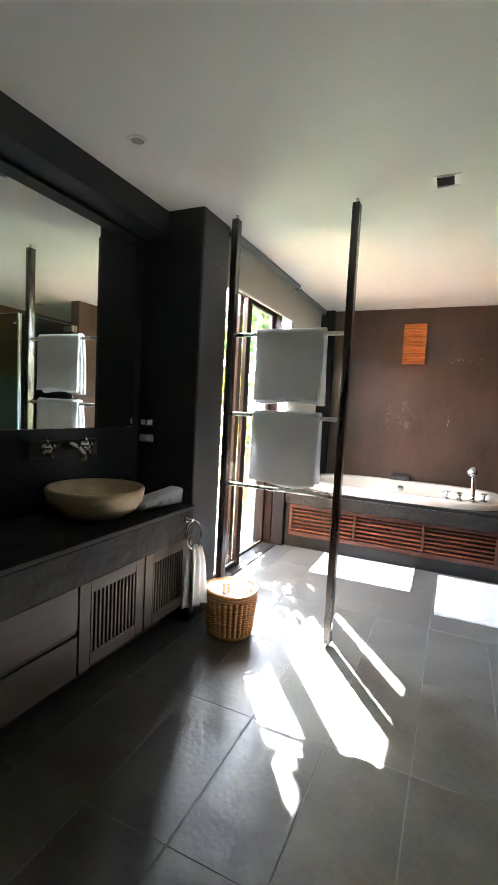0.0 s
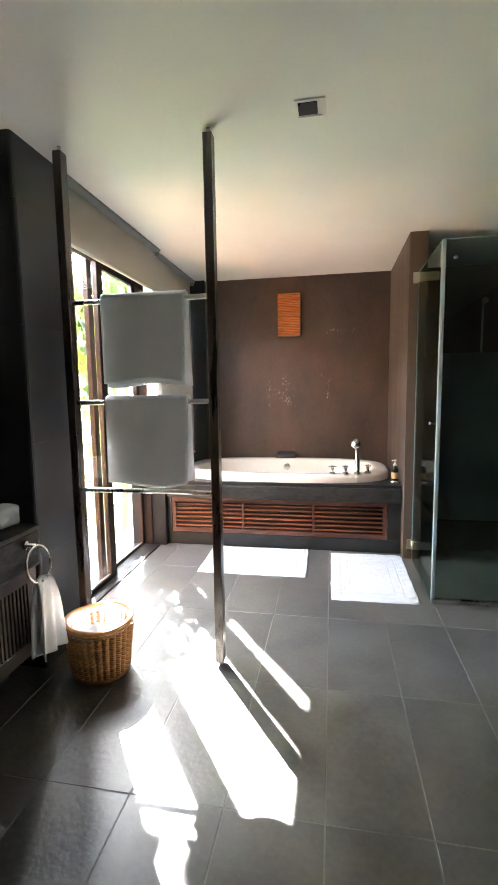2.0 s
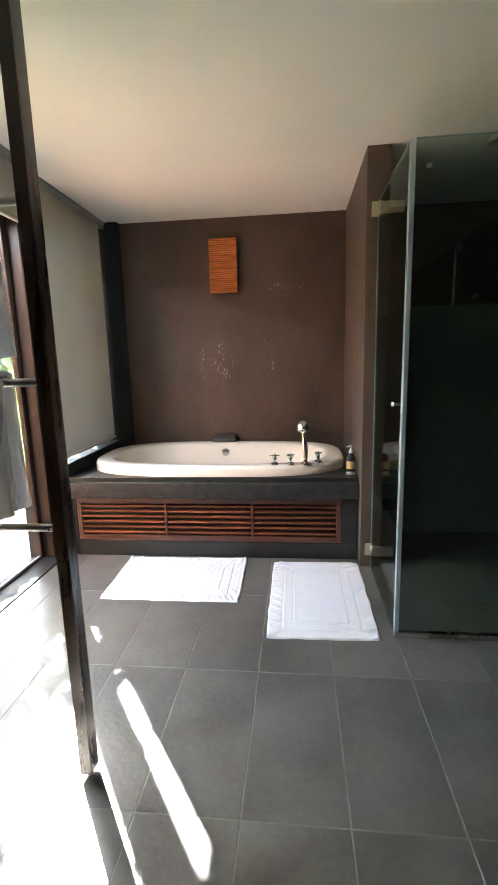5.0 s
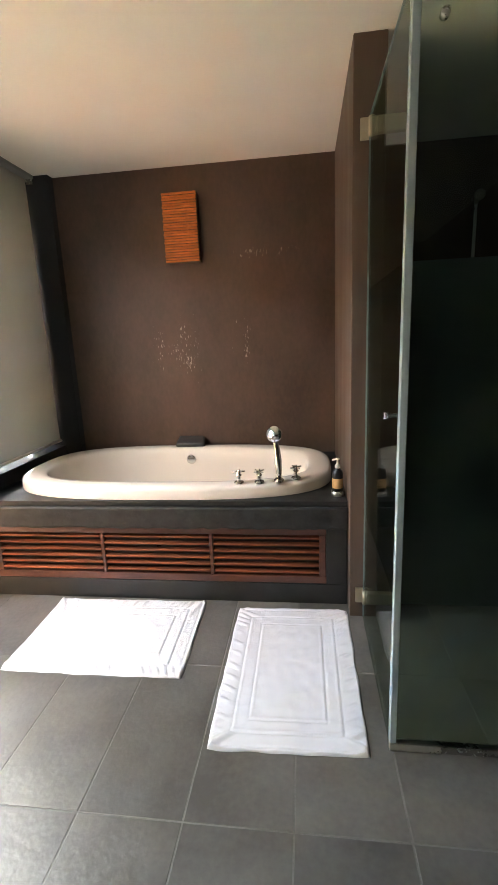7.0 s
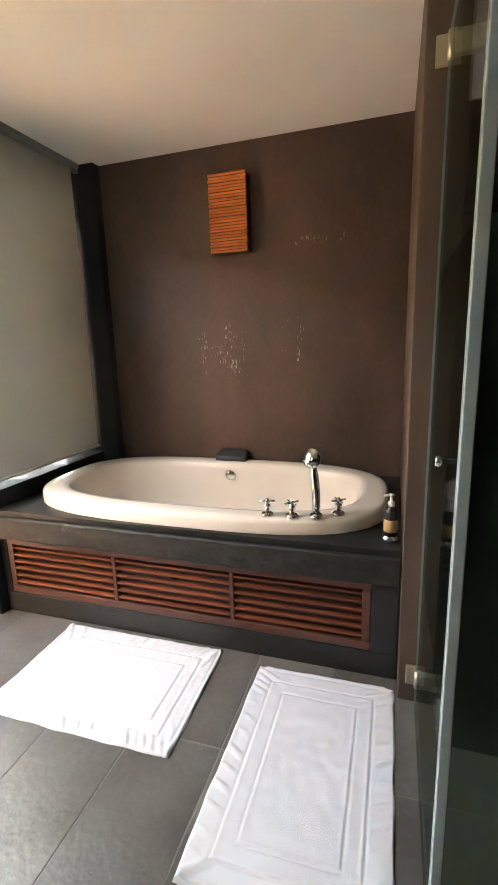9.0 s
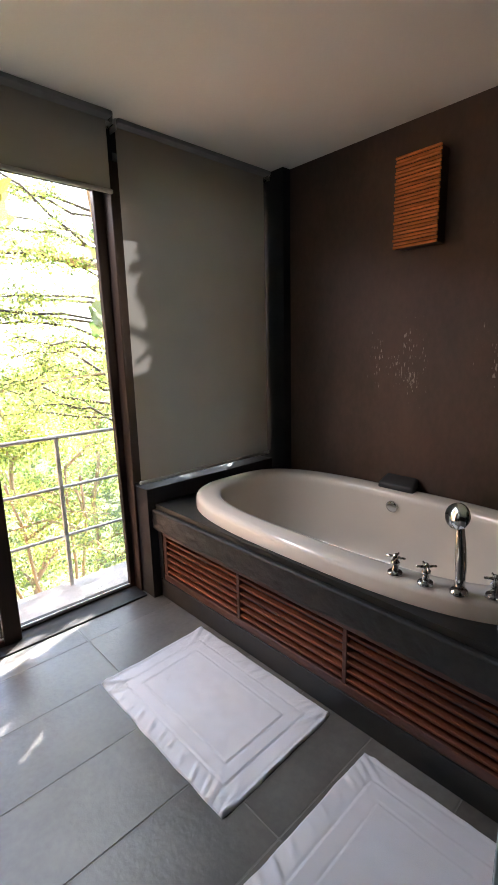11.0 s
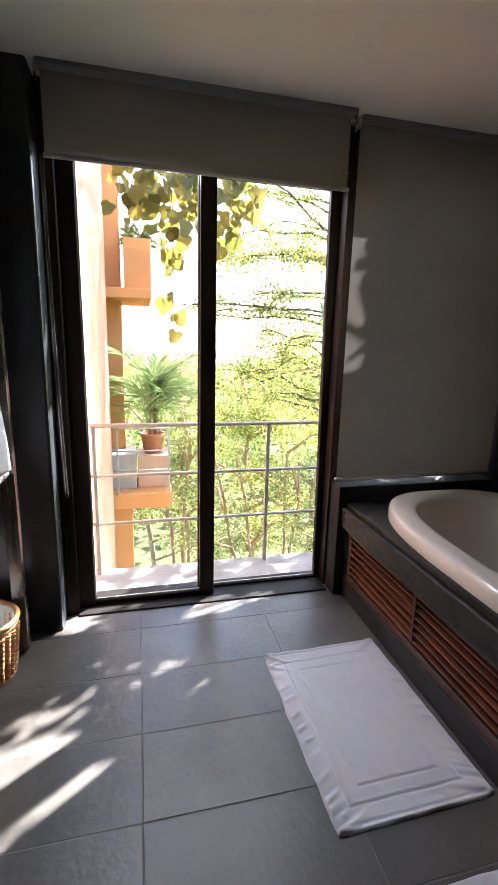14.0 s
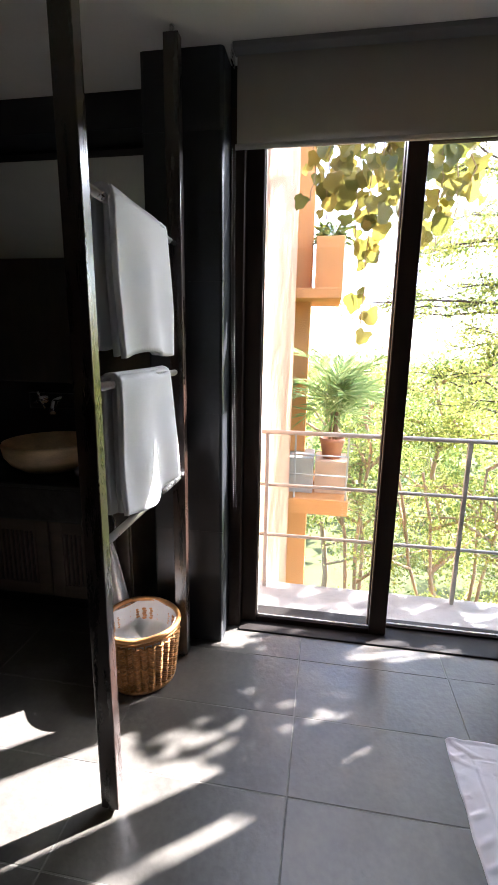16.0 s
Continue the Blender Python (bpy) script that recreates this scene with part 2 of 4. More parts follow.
M_RUBBER = material("dark_grey_rubber", (0.05, 0.047, 0.045), 0.6, 0, 0.15)
# black parts, and plates whose black stands in for shade in gaps
M_BLACK = material("black_plastic_and_shade", (0.012, 0.012, 0.013), 0.35, 0, 0.1)
M_SOAP = material("amber_soap_label", (0.62, 0.40, 0.18), 0.5, 0, 0.15)
M_WHITE = material("white_plastic", (0.78, 0.77, 0.74), 0.35, 0, 0.03)
M_DOWN = material("downlight_lens", (0.35, 0.34, 0.30), 0.3, 0, 0.1)
M_BOTTLE = glass("blue_water_bottle", (0.55, 0.75, 0.85))


# ---- mesh helpers ----
def part(name, bm, mat, parent=None, label="", smooth=False):
    """Links a bmesh as one mesh object, under a thing or a part if given."""
    me = bpy.data.meshes.new(name)
    bm.normal_update()
    bm.to_mesh(me)
    bm.free()
    me.materials.append(mat)
    if smooth:
        me.polygons.foreach_set("use_smooth", [True] * len(me.polygons))
    ob = new(name, me)
    if parent is not None:
        ob.parent = parent
        if parent.type == "EMPTY":
            ob.matrix_parent_inverse = Matrix.Translation(-parent.location)
    if label:
        ob["label"] = label
    return ob


def thing(name, at, label, category, group="", kind=""):
    ob = new(name)
    ob.location = at
    ob.empty_display_size = 0.1
    return tagged(ob, label, category, group, kind)


def box(x0, x1, y0, y1, z0, z1, bevel=0.0, bm=None):
    """A box between the given limits, added to bm, its edges rounded."""
    one = bmesh.new()
    bmesh.ops.create_cube(one, size=1)
    for v in one.verts:
        v.co = Vector(((x0, x1)[v.co.x > 0], (y0, y1)[v.co.y > 0], (z0, z1)[v.co.z > 0]))
    if bevel:
        bmesh.ops.bevel(one, geom=one.edges[:], offset=bevel, segments=2, profile=0.5, affect="EDGES")
    if bm is None:
        return one
    me = bpy.data.meshes.new("t")
    one.to_mesh(me)
    one.free()
    bm.from_mesh(me)
    bpy.data.meshes.remove(me)
    return bm


def tube(points, radii, sides=10, bm=None, caps=True):
    """A round bar along points, with a radius at each."""
    bm = bm or bmesh.new()
    pts = [Vector(p) for p in points]
    if isinstance(radii, (int, float)):
        radii = [radii] * len(pts)
    radii = [float(r) for r in radii]
    rings, up = [], None
    for i, p in enumerate(pts):
        way = (pts[min(i + 1, len(pts) - 1)] - pts[max(i - 1, 0)]).normalized()
        if up is None:
            up = way.orthogonal().normalized()
        up = (up - way * up.dot(way)).normalized()
        side = way.cross(up)
        rings.append([bm.verts.new(p + radii[i] * (math.cos(a) * up + math.sin(a) * side)) for a in (2 * math.pi * k / sides for k in range(sides))])
    for r1, r2 in zip(rings, rings[1:]):
        for k in range(sides):
            bm.faces.new((r1[k], r1[(k + 1) % sides], r2[(k + 1) % sides], r2[k]))
    if caps:
        bm.faces.new(rings[0][::-1])
        bm.faces.new(rings[-1])
    return bm


def lathe(profile, at=(0, 0, 0), sides=32, bm=None):
    """A turned shape: profile of (radius, height) about an upright axis."""
    bm = bm or bmesh.new()
    at = Vector(at)
    rings = []
    for r, h in profile:
        if r < 1e-6:
            rings.append([bm.verts.new(at + Vector((0, 0, h)))])
        else:
            rings.append([bm.verts.new(at + Vector((r * math.cos(a), r * math.sin(a), h))) for a in (2 * math.pi * k / sides for k in range(sides))])
    for r1, r2 in zip(rings, rings[1:]):
        for k in range(sides):
            j = (k + 1) % sides
            quad = (r1[k % len(r1)], r1[j % len(r1)], r2[j % len(r2)], r2[k % len(r2)])
            quad = tuple(dict.fromkeys(quad))
            if len(quad) > 2:
                bm.faces.new(quad)
    return bm


def sheet(fn, nu, nv):
    """A grid surface from fn(u, v), with u and v from 0 to 1."""
    bm = bmesh.new()
    rows = [[bm.verts.new(fn(i / nu, j / nv)) for i in range(nu + 1)] for j in range(nv + 1)]
    for j in range(nv):
        for i in range(nu):
            bm.faces.new((rows[j][i], rows[j][i + 1], rows[j + 1][i + 1], rows[j + 1][i]))
    return bm


def thick(ob, width, offset=0.0):
    mod = ob.modifiers.new("thickness", "SOLIDIFY")
    mod.thickness, mod.offset = width, offset
    return ob


# ---- setting ----
CEIL, BACK, EAST, SOUTH = 2.72, 5.61, 2.0, -1.9
floor = tagged(part("floor", box(-1.9, EAST + 0.1, SOUTH - 0.1, BACK + 0.1, -0.12, -0.0012), M_GROUT), "dark slate tile floor with thin pale grout lines", "floor", kind="structure")
bm = box(-1.93, EAST + 0.1, SOUTH - 0.1, BACK + 0.1, CEIL, CEIL + 0.1)
box(-2.2, -1.93, SOUTH - 0.1, 2.83, CEIL, CEIL + 0.1, 0, bm)
ceiling = tagged(part("ceiling", bm, M_CEIL), "plain white painted flat ceiling", "ceiling", kind="structure")
wall_north = tagged(part("wall_north", box(-1.95, EAST + 0.15, BACK, BACK + 0.15, -0.1, CEIL), M_WALLB), "dark brown polished plaster wall with pale upright flecks", "wall", kind="structure")
flecked(M_WALLB, [(-0.56, 1.45, 0.15, 0.34), (-0.77, 1.44, 0.09, 0.28), (-0.14, 1.50, 0.10, 0.22), (0.08, 2.12, 0.30, 0.06)], (0.30, 0.255, 0.21))
tagged(part("wall_east", box(EAST, EAST + 0.15, SOUTH, BACK, -0.1, CEIL), M_WALL), "dark brown plaster wall behind the shower", "wall", kind="structure")
tagged(part("wall_south", box(-2.2, EAST + 0.15, SOUTH - 0.15, SOUTH, -0.1, CEIL), M_WALL), "dark brown plaster wall closing the room", "wall", kind="structure")
tagged(part("wall_pier", box(0.57, 0.712, 4.386, BACK, -0.1, CEIL, 0.004), M_WALL), "brown plaster pier between bathtub and shower", "wall", kind="structure")
bm = box(-2.2, -2.01, SOUTH, 2.47, -0.1, CEIL)
box(-2.01, -1.82, SOUTH, 2.47, 2.56, CEIL, 0, bm)
tagged(part("wall_vanity", bm, M_DARK), "charcoal plaster wall with soffit above the mirror", "wall", kind="structure")
tagged(part("wall_column", box(-2.2, -1.55, 2.47, 2.83, -0.1, CEIL + 0.02, 0.016), M_DARK), "charcoal plaster column beside the balcony door", "wall", kind="structure")
column = bpy.data.objects["wall_column"]
for z in (0.62, 1.22, 1.82, 2.42):
    part("joint", box(-2.0, -1.5488, 2.4688, 2.8312, z - 0.0015, z + 0.0015), M_BLACK, column, "fine dark joint")
bm = box(-1.93, -1.70, 2.83, 4.43, 2.56, CEIL)
box(-1.95, -1.70, 4.43, 5.52, 2.60, CEIL, 0, bm)
box(-1.95, -1.61, 4.441, 5.61, -0.1, 0.72, 0, bm)
box(-1.95, -1.475, 5.54, 5.61, 0.604, CEIL, 0, bm)
tagged(part("wall_west", bm, M_COAL), "charcoal plaster wall round the balcony door and window", "wall", kind="structure")


# ---- balcony door, side window and blinds ----
def pane(name, y0, y1, z0, z1, x, parent):
    ob = part(name, box(x - 0.003, x + 0.003, y0, y1, z0, z1), M_GLASS, parent, "clear glass pane")
    ob.visible_shadow = False
    return ob


door = thing("door_1", (-1.81, 3.63, 0.0), "closed sliding balcony door with dark brown wooden frame", "door", kind="structure")
for y0, y1, x1 in ((2.83, 2.895, -1.70), (4.426, 4.440, -1.742)):
    part("jamb", box(-1.88, x1, y0, y1, 0.0, 2.56, 0.004), M_WOODY, door)
part("threshold", box(-1.92, -1.668, 2.895, 4.424, -0.03, 0.010, 0.004), M_SILL, door)
part("head", box(-1.90, -1.70, 2.895, 4.425, 2.49, 2.56, 0.004), M_WOODY, door)
for x, y0, y1, w0, w1, z1 in ((-1.77, 2.895, 3.69, 0.085, 0.088, 0.042), (-1.845, 3.60, 4.425, 0.068, 0.030, 0.024)):
    leaf = part("sash", box(x - 0.02, x + 0.02, y0, y0 + w0, 0.010, 2.49, 0.004), M_WOODY, door)
    bm = box(x - 0.02, x + 0.02, y1 - w1, y1, 0.010, 2.49, 0.004)
    if y1 > 4:  # this stile widens towards its head
        for v in bm.verts:
            if v.co.y < y1 - w1 / 2:
                v.co.y -= 0.035 * v.co.z / 2.49
    part("stile", bm, M_WOODY, leaf)
    part("bottom_rail", box(x - 0.019, x + 0.019, y0 + w0, y1 - w1, 0.010, z1, 0.004), M_WOODY, leaf)
    part("top_rail", box(x - 0.019, x + 0.019, y0 + w0, y1 - w1, 2.435, 2.49, 0.004), M_WOODY, leaf)
    part("bead", box(x - 0.006, x + 0.006, y0 + w0, y0 + w0 + 0.007, z1, 2.435, 0.001), M_RAIL, leaf, "thin grey glazing bead")
    part("bead", box(x - 0.006, x + 0.006, y0 + w0 + 0.007, y1 - w1, z1, z1 + 0.007, 0.001), M_RAIL, leaf, "thin grey glazing bead")
    pane("pane", y0 + w0 + 0.007, y1 - w1 - 0.001, z1 + 0.007, 2.435, x, leaf)

window = thing("window_1", (-1.81, 5.0, 0.72), "side window with dark wooden frame behind a lowered blind", "window", kind="structure")
for y0, y1 in ((4.441, 4.558), (5.47, 5.52)):
    part("window_frame", box(-1.87, -1.80, y0, y1, 0.72, 2.60, 0.004), M_WOODY, window)
for z0, z1 in ((0.72, 0.77), (2.55, 2.60)):
    part("window_frame", box(-1.87, -1.80, 4.558, 5.47, z0, z1, 0.004), M_WOODY, window)
pane("pane", 4.558, 5.47, 0.77, 2.55, -1.835, window)


def blind(name, bx, y0, y1, z0, label):
    b = thing(name, (bx, (y0 + y1) / 2, z0), label, "blind", "roller blinds")

    def cloth_shape(u, v):
        return Vector((bx + 0.003 * math.sin(u * 5 + v), y0 + 0.006 + (y1 - y0 - 0.012) * u, z0 + 0.01 + (2.694 - z0) * v))

    part("fabric", sheet(cloth_shape, 16, 12), M_BLIND, b, "grey-beige woven blind fabric", True)
    part("bottom_bar", tube([(bx, y0, z0 + 0.008), (bx, y1, z0 + 0.008)], 0.011, 12), M_BLINDBAR, b, "pale round bottom bar", True)
    part("pelmet", box(bx - 0.009, bx + 0.062, y0 - 0.004, y1 + 0.004, 2.698, CEIL, 0.004), M_HEAD, b, "grey head rail")
    for y in (y0 - 0.014, y1 + 0.006):
        part("bracket", box(bx - 0.023, bx + 0.047, y, y + 0.006, 2.665, CEIL, 0.001), M_STEEL, b, "metal end bracket")
    return b


b1 = blind("roller_blind", -1.597, 2.872, 4.358, 2.357, "grey-beige roller blind mostly raised over the door")
blind("roller_blind", -1.640, 4.418, 5.530, 0.757, "grey-beige roller blind fully lowered beside the bathtub")
bm = bmesh.new()
for side in (0, 0.012):
    for k in range(150):
        lathe([(0, -0.0026), (0.0022, 0), (0, 0.0026)], (-1.60 + 0.008 * math.sin(k * 0.015), 2.858 + side + 0.02 * (k / 150) ** 2, 2.36 - 0.0108 * k), 4, bm)
part("pull_chain", bm, M_RAIL, b1, "beaded metal pull chain", True)


# ---- vanity corner ----
VT = 0.84
vanity = thing("vanity_cabinet", (-1.75, 1.0, 0.0), "grey-brown wooden vanity cabinet with slatted doors under dark counter", "cabinet")
part("body", box(-2.01, -1.515, SOUTH, 2.362, 0.19, 0.638), M_CAB, vanity)


def slat_door(y0, y1):
    d = part("cabinet_door", box(-1.514, -1.492, y0, y0 + 0.07, 0.20, 0.628, 0.003), M_CAB, vanity)
    part("stile", box(-1.514, -1.492, y1 - 0.07, y1, 0.20, 0.628, 0.003), M_CAB, d)
    part("top_rail", box(-1.514, -1.492, y0 + 0.07, y1 - 0.07, 0.565, 0.628, 0.003), M_CAB, d)
    part("bottom_rail", box(-1.514, -1.492, y0 + 0.07, y1 - 0.07, 0.20, 0.27, 0.003), M_CAB, d)
    # black sheet: the shade between the slats is put into its colour
    part("backing", box(-1.5145, -1.510, y0 + 0.07, y1 - 0.07, 0.27, 0.565), M_BLACK, d, "black sheet painting the shade behind slats")
    n = 12
    for k in range(n):
        y = y0 + 0.07 + (y1 - y0 - 0.14) * (k + 0.5) / n
        part("slat", box(-1.5095, -1.495, y - 0.007, y + 0.007, 0.27, 0.565, 0.002), M_CAB, d)


slat_door(1.435, 1.905)
slat_door(1.915, 2.355)
for y0, y1 in ((0.36, 1.425), (-0.71, 0.35)):
    for z0, z1 in ((0.20, 0.395), (0.42, 0.628)):
        f = part("drawer_front", box(-1.514, -1.492, y0, y1, z0, z1, 0.003), M_CAB, vanity)
    # black strip in place of the shaded gap between drawers
    part("finger_groove", box(-1.5145, -1.505, y0 + 0.2, y1 - 0.02, 0.396, 0.419), M_BLACK, vanity, "black strip painting the finger groove's shade")
slat_door(-1.20, -0.725)
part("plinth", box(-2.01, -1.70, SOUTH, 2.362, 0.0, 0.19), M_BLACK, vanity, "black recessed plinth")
counter = thing("vanity_counter", (-1.8, 0.3, 0.69), "dark honed stone vanity counter with rough-split front apron", "counter")
part("slab", box(-2.01, -1.455, SOUTH, 2.362, VT - 0.022, VT, 0.004), M_STONE, counter)


def apron_shape(u, v):
    y, z = SOUTH + (2.36 - SOUTH) * u, 0.640 + (VT - 0.024 - 0.640) * v
    r = noise.fractal(Vector((y * 14, z * 22, 3.0)), 0.8, 2.0, 3)
    return Vector((-1.466 + 0.006 * r * math.sin(math.pi * v) ** 0.4, y, z))


thick(part("apron", sheet(apron_shape, 420, 14), M_ROUGH, counter, "rough split-faced stone apron", True), 0.03, -1.0)

mirror = thing("wall_mirror", (-2.0, 0.4, 1.32), "long frameless wall mirror above the vanity", "mirror")
part("mirror_glass", box(-2.008, -1.98, -1.3, 2.365, 1.300, 2.535, 0.003), M_MIRROR, mirror)

basin = thing("vessel_basin", (-1.755, 1.80, VT), "round honey-coloured stone vessel basin on dark counter", "basin")
R = 0.26
prof = [(0.0, 0.0), (0.10, 0.0), (0.165, 0.012), (0.218, 0.045), (0.250, 0.092), (R, 0.150), (R - 0.006, 0.163), (R - 0.016, 0.163), (R - 0.023, 0.155),
        (0.222, 0.105), (0.190, 0.062), (0.12, 0.03), (0.03, 0.022), (0.0, 0.021)]
part("bowl", lathe(prof, (-1.755, 1.80, VT), 48), M_BASIN, basin, "", True)
part("drain", lathe([(0.0, 0.026), (0.022, 0.026), (0.026, 0.022)], (-1.755, 1.80, VT), 20), M_CHROME, basin, "chrome drain", True)

tap = thing("wall_tap", (-2.000, 1.775, 1.17), "chrome wall-mounted basin tap with two cross handles", "tap")
part("back_plate", box(-1.960, -1.995, 1.54, 2.01, 1.150, 1.240, 0.004), M_STONE, tap, "dark stone back plate")
part("spout", tube([(-1.995, 1.775, 1.207), (-1.910, 1.775, 1.212), (-1.850, 1.775, 1.202), (-1.825, 1.775, 1.172), (-1.820, 1.775, 1.137)], [0.025, 0.022, 0.020, 0.018, 0.019], 14), M_CHROME, tap, "", True)
for y in (1.64, 1.91):
    h = part("handle", tube([(-1.995, y, 1.202), (-1.970, y, 1.202), (-1.965, y, 1.202), (-1.915, y, 1.202)], [0.040, 0.038, 0.025, 0.024], 14), M_CHROME, tap, "", True)
    for k in range(4):
        a = k * math.pi / 2 + 0.4
        part("lever", tube([(-1.925, y, 1.202), (-1.925, y + 0.054 * math.cos(a), 1.202 + 0.054 * math.sin(a))], [0.011, 0.009], 8), M_CHROME, h, "", True)

for z, n in ((1.332, 2), (1.224, 2)):
    o = thing("wall_socket", (-1.935, 2.465, z), "pale wall outlet plate on dark column", "outlet", "wall outlets")
    part("plate", box(-1.99, -1.88, 2.455, 2.469, z - 0.026, z + 0.026, 0.003), M_STEEL, o, "satin metal plate")
    for dx in (-0.026, 0.026):
        part("insert", box(-1.935 + dx - 0.019, -1.935 + dx + 0.019, 2.452, 2.4545, z - 0.017, z + 0.017, 0.001), M_WHITE, o, "pale insert")

bottle = thing("water_bottle", (-1.86, 2.18, VT), "small clear blue water bottle on the counter", "bottle")
part("body", lathe([(0, 0.001), (0.030, 0.001), (0.032, 0.02), (0.032, 0.10), (0.028, 0.125), (0.013, 0.15), (0.013, 0.165)], (-1.86, 2.18, VT), 20), M_BOTTLE, bottle, "", True)
part("label_band", lathe([(0.0325, 0.045), (0.0328, 0.046), (0.0328, 0.088), (0.0325, 0.089)], (-1.86, 2.18, VT), 20), M_WHITE, bottle, "pale printed label", True)
part("cap", lathe([(0.0145, 0.16), (0.015, 0.162), (0.015, 0.182), (0.012, 0.185), (0, 0.185)], (-1.86, 2.18, VT), 16), M_BLACK, bottle, "dark cap", True)

roll = thing("folded_towel", (-1.60, 2.16, VT), "folded white hand towel lying on the counter", "towel")


def roll_shape(u, v):
    a = 2 * math.pi * v
    w = 0.065 + 0.006 * math.sin(3 * a + 5 * u)
    y = 2.02 + 0.31 * u
    top = 0.105 * (0.5 + 0.5 * u)
    z = VT + top / 2 + 0.002 + top / 2 * math.copysign(abs(math.sin(a)) ** 0.6, math.sin(a))
    x = -1.60 - 0.06 * (1 - u) + w * math.copysign(abs(math.cos(a)) ** 0.6, math.cos(a)) + 0.006 * noise.noise(Vector((u * 9, v * 6, 1)))
    return Vector((x, y, z))


bm = sheet(roll_shape, 24, 32)
bmesh.ops.remove_doubles(bm, verts=bm.verts, dist=0.0004)
bmesh.ops.holes_fill(bm, edges=[e for e in bm.edges if e.is_boundary])
part("cloth", bm, M_TOWEL, roll, "", True)

ring = thing("towel_ring", (-1.455, 2.25, 0.77), "chrome towel ring on the vanity apron", "towel ring")
part("mount", tube([(-1.455, 2.25, 0.77), (-1.445, 2.25, 0.77), (-1.440, 2.25, 0.77), (-1.402, 2.25, 0.77)], [0.024, 0.022, 0.01, 0.01], 16), M_CHROME, ring, "", True)
pts = [(-1.406 + 0.012 * (1 - math.cos(a)), 2.25 + 0.085 * math.sin(a), 0.685 + 0.085 * math.cos(a)) for a in (2 * math.pi * k / 40 for k in range(41))]
part("ring", tube(pts, 0.006, 10, caps=False), M_CHROME, ring, "", True)
hung = thing("hand_towel", (-1.390, 2.25, 0.16), "small white hand towel hanging from the chrome ring", "towel")


def hand_shape(u, v):
    s = (v - 0.5) * 2
    d = abs(s)
    w = 0.05 + 0.05 * d ** 0.8
    fold = 0.012 * math.sin(u * 14 + 2 * s) * (0.4 + d)
    return Vector((-1.388 + math.copysign(0.008 + 0.012 * min(1, d * 4), s) * (d > 0.001) + fold, 2.262 + (u - 0.5) * 2 * w + 0.03 * d, 0.618 - 0.385 * d + 0.008 * math.sin(u * 5)))


thick(part("cloth", sheet(hand_shape, 20, 40), M_TOWEL, hung, "", True), 0.006)

# ---- towel rack from floor to ceiling ----
rack = thing("towel_rack", (-1.02, 2.65, 0.0), "floor-to-ceiling dark wooden towel rack with steel rails", "towel rack")
POST1, POST2, RY = -0.632, -1.415, 2.66
for x in (POST1, POST2):
    p = part("post", box(x - 0.022, x + 0.022, RY - 0.03, RY + 0.03, 0.02, 2.69, 0.003), M_POLE, rack)
    part("ceiling_pin", tube([(x, RY, 2.685), (x, RY, CEIL)], 0.009, 12), M_STEEL, p, "steel ceiling pin", True)
    part("floor_pin", tube([(x, RY, 0.0), (x, RY, 0.025)], 0.012, 12), M_STEEL, p, "steel floor pin", True)
RAILS = (1.945, 1.424, 0.948)
for z in RAILS:
    part("rail", tube([(POST2 + 0.022, RY, z), (POST1 - 0.022, RY, z)], 0.013, 14), M_STEEL, rack, "brushed steel rail", True)


def bath_towel(top, x0, x1, drop_back, drop_front, seed, label):
    """A towel folded lengthwise and laid over a rail."""
    t = thing("bath_towel", ((x0 + x1) / 2, RY, top - drop_back), label, "towel", "towels on the rack")
    rr = 0.026

    def shape(u, v):
        if v < 0.42:
            f = 1 - v / 0.42
            d, side = f * drop_back, -1
        elif v > 0.58:
            f = (v - 0.58) / 0.42
            d, side = f * drop_front, 1
        else:
            a = math.pi * (v - 0.42) / 0.16
            d, side, f = rr - rr * math.sin(a), -math.cos(a), 0
        n = noise.noise(Vector((u * 2.5 + seed, f * 1.6, side * 3)))
        if side < 0:
            wave = 0.006 * n + 0.004 * f * math.sin(u * 9 + seed)
            spread = rr + 0.012 * f
        else:
            wave = 0.013 * f * math.sin(u * 10 + seed * 1.7 + f) + 0.010 * n
            spread = rr + 0.022 * f
        y = RY + side * (spread if abs(side) == 1 else rr) + (wave if abs(side) == 1 else 0)
        sag = 0.006 * math.sin(u * 6 + seed) * f
        edge = 0.012 * (abs(u - 0.5) * 2) ** 6 * (0.3 + f)
        return Vector((x0 + (x1 - x0) * u + 0.012 * f * side * (u - 0.3), y, top - d - sag * 2 + edge * 0.4))

    thick(part("cloth", sheet(shape, 34, 70), M_TOWEL, t, "", True), 0.016)

    def inner(u, v):
        return shape(u * 0.93 + 0.01, 0.60 + v * 0.39) + Vector((0, -0.03, 0.012 - 0.02 * v))

    thick(part("inner_fold", sheet(inner, 24, 20), M_TOWEL, t, "inner folded layer", True), 0.014)
    return t


bath_towel(RAILS[0] + 0.028, -1.215, -0.768, 0.445, 0.465, 1.3, "white bath towel folded over the top steel rail")
bath_towel(RAILS[1] + 0.028, -1.215, -0.768, 0.465, 0.455, 4.1, "white bath towel folded over the middle steel rail")

# ---- laundry basket ----
BX, BY = -1.255, 2.515
basket = thing("wicker_basket", (BX, BY, 0.0), "round honey rattan waste basket with a white liner", "basket")


def rb(z):
    return 0.138 + 0.032 * min(1, z / 0.3)


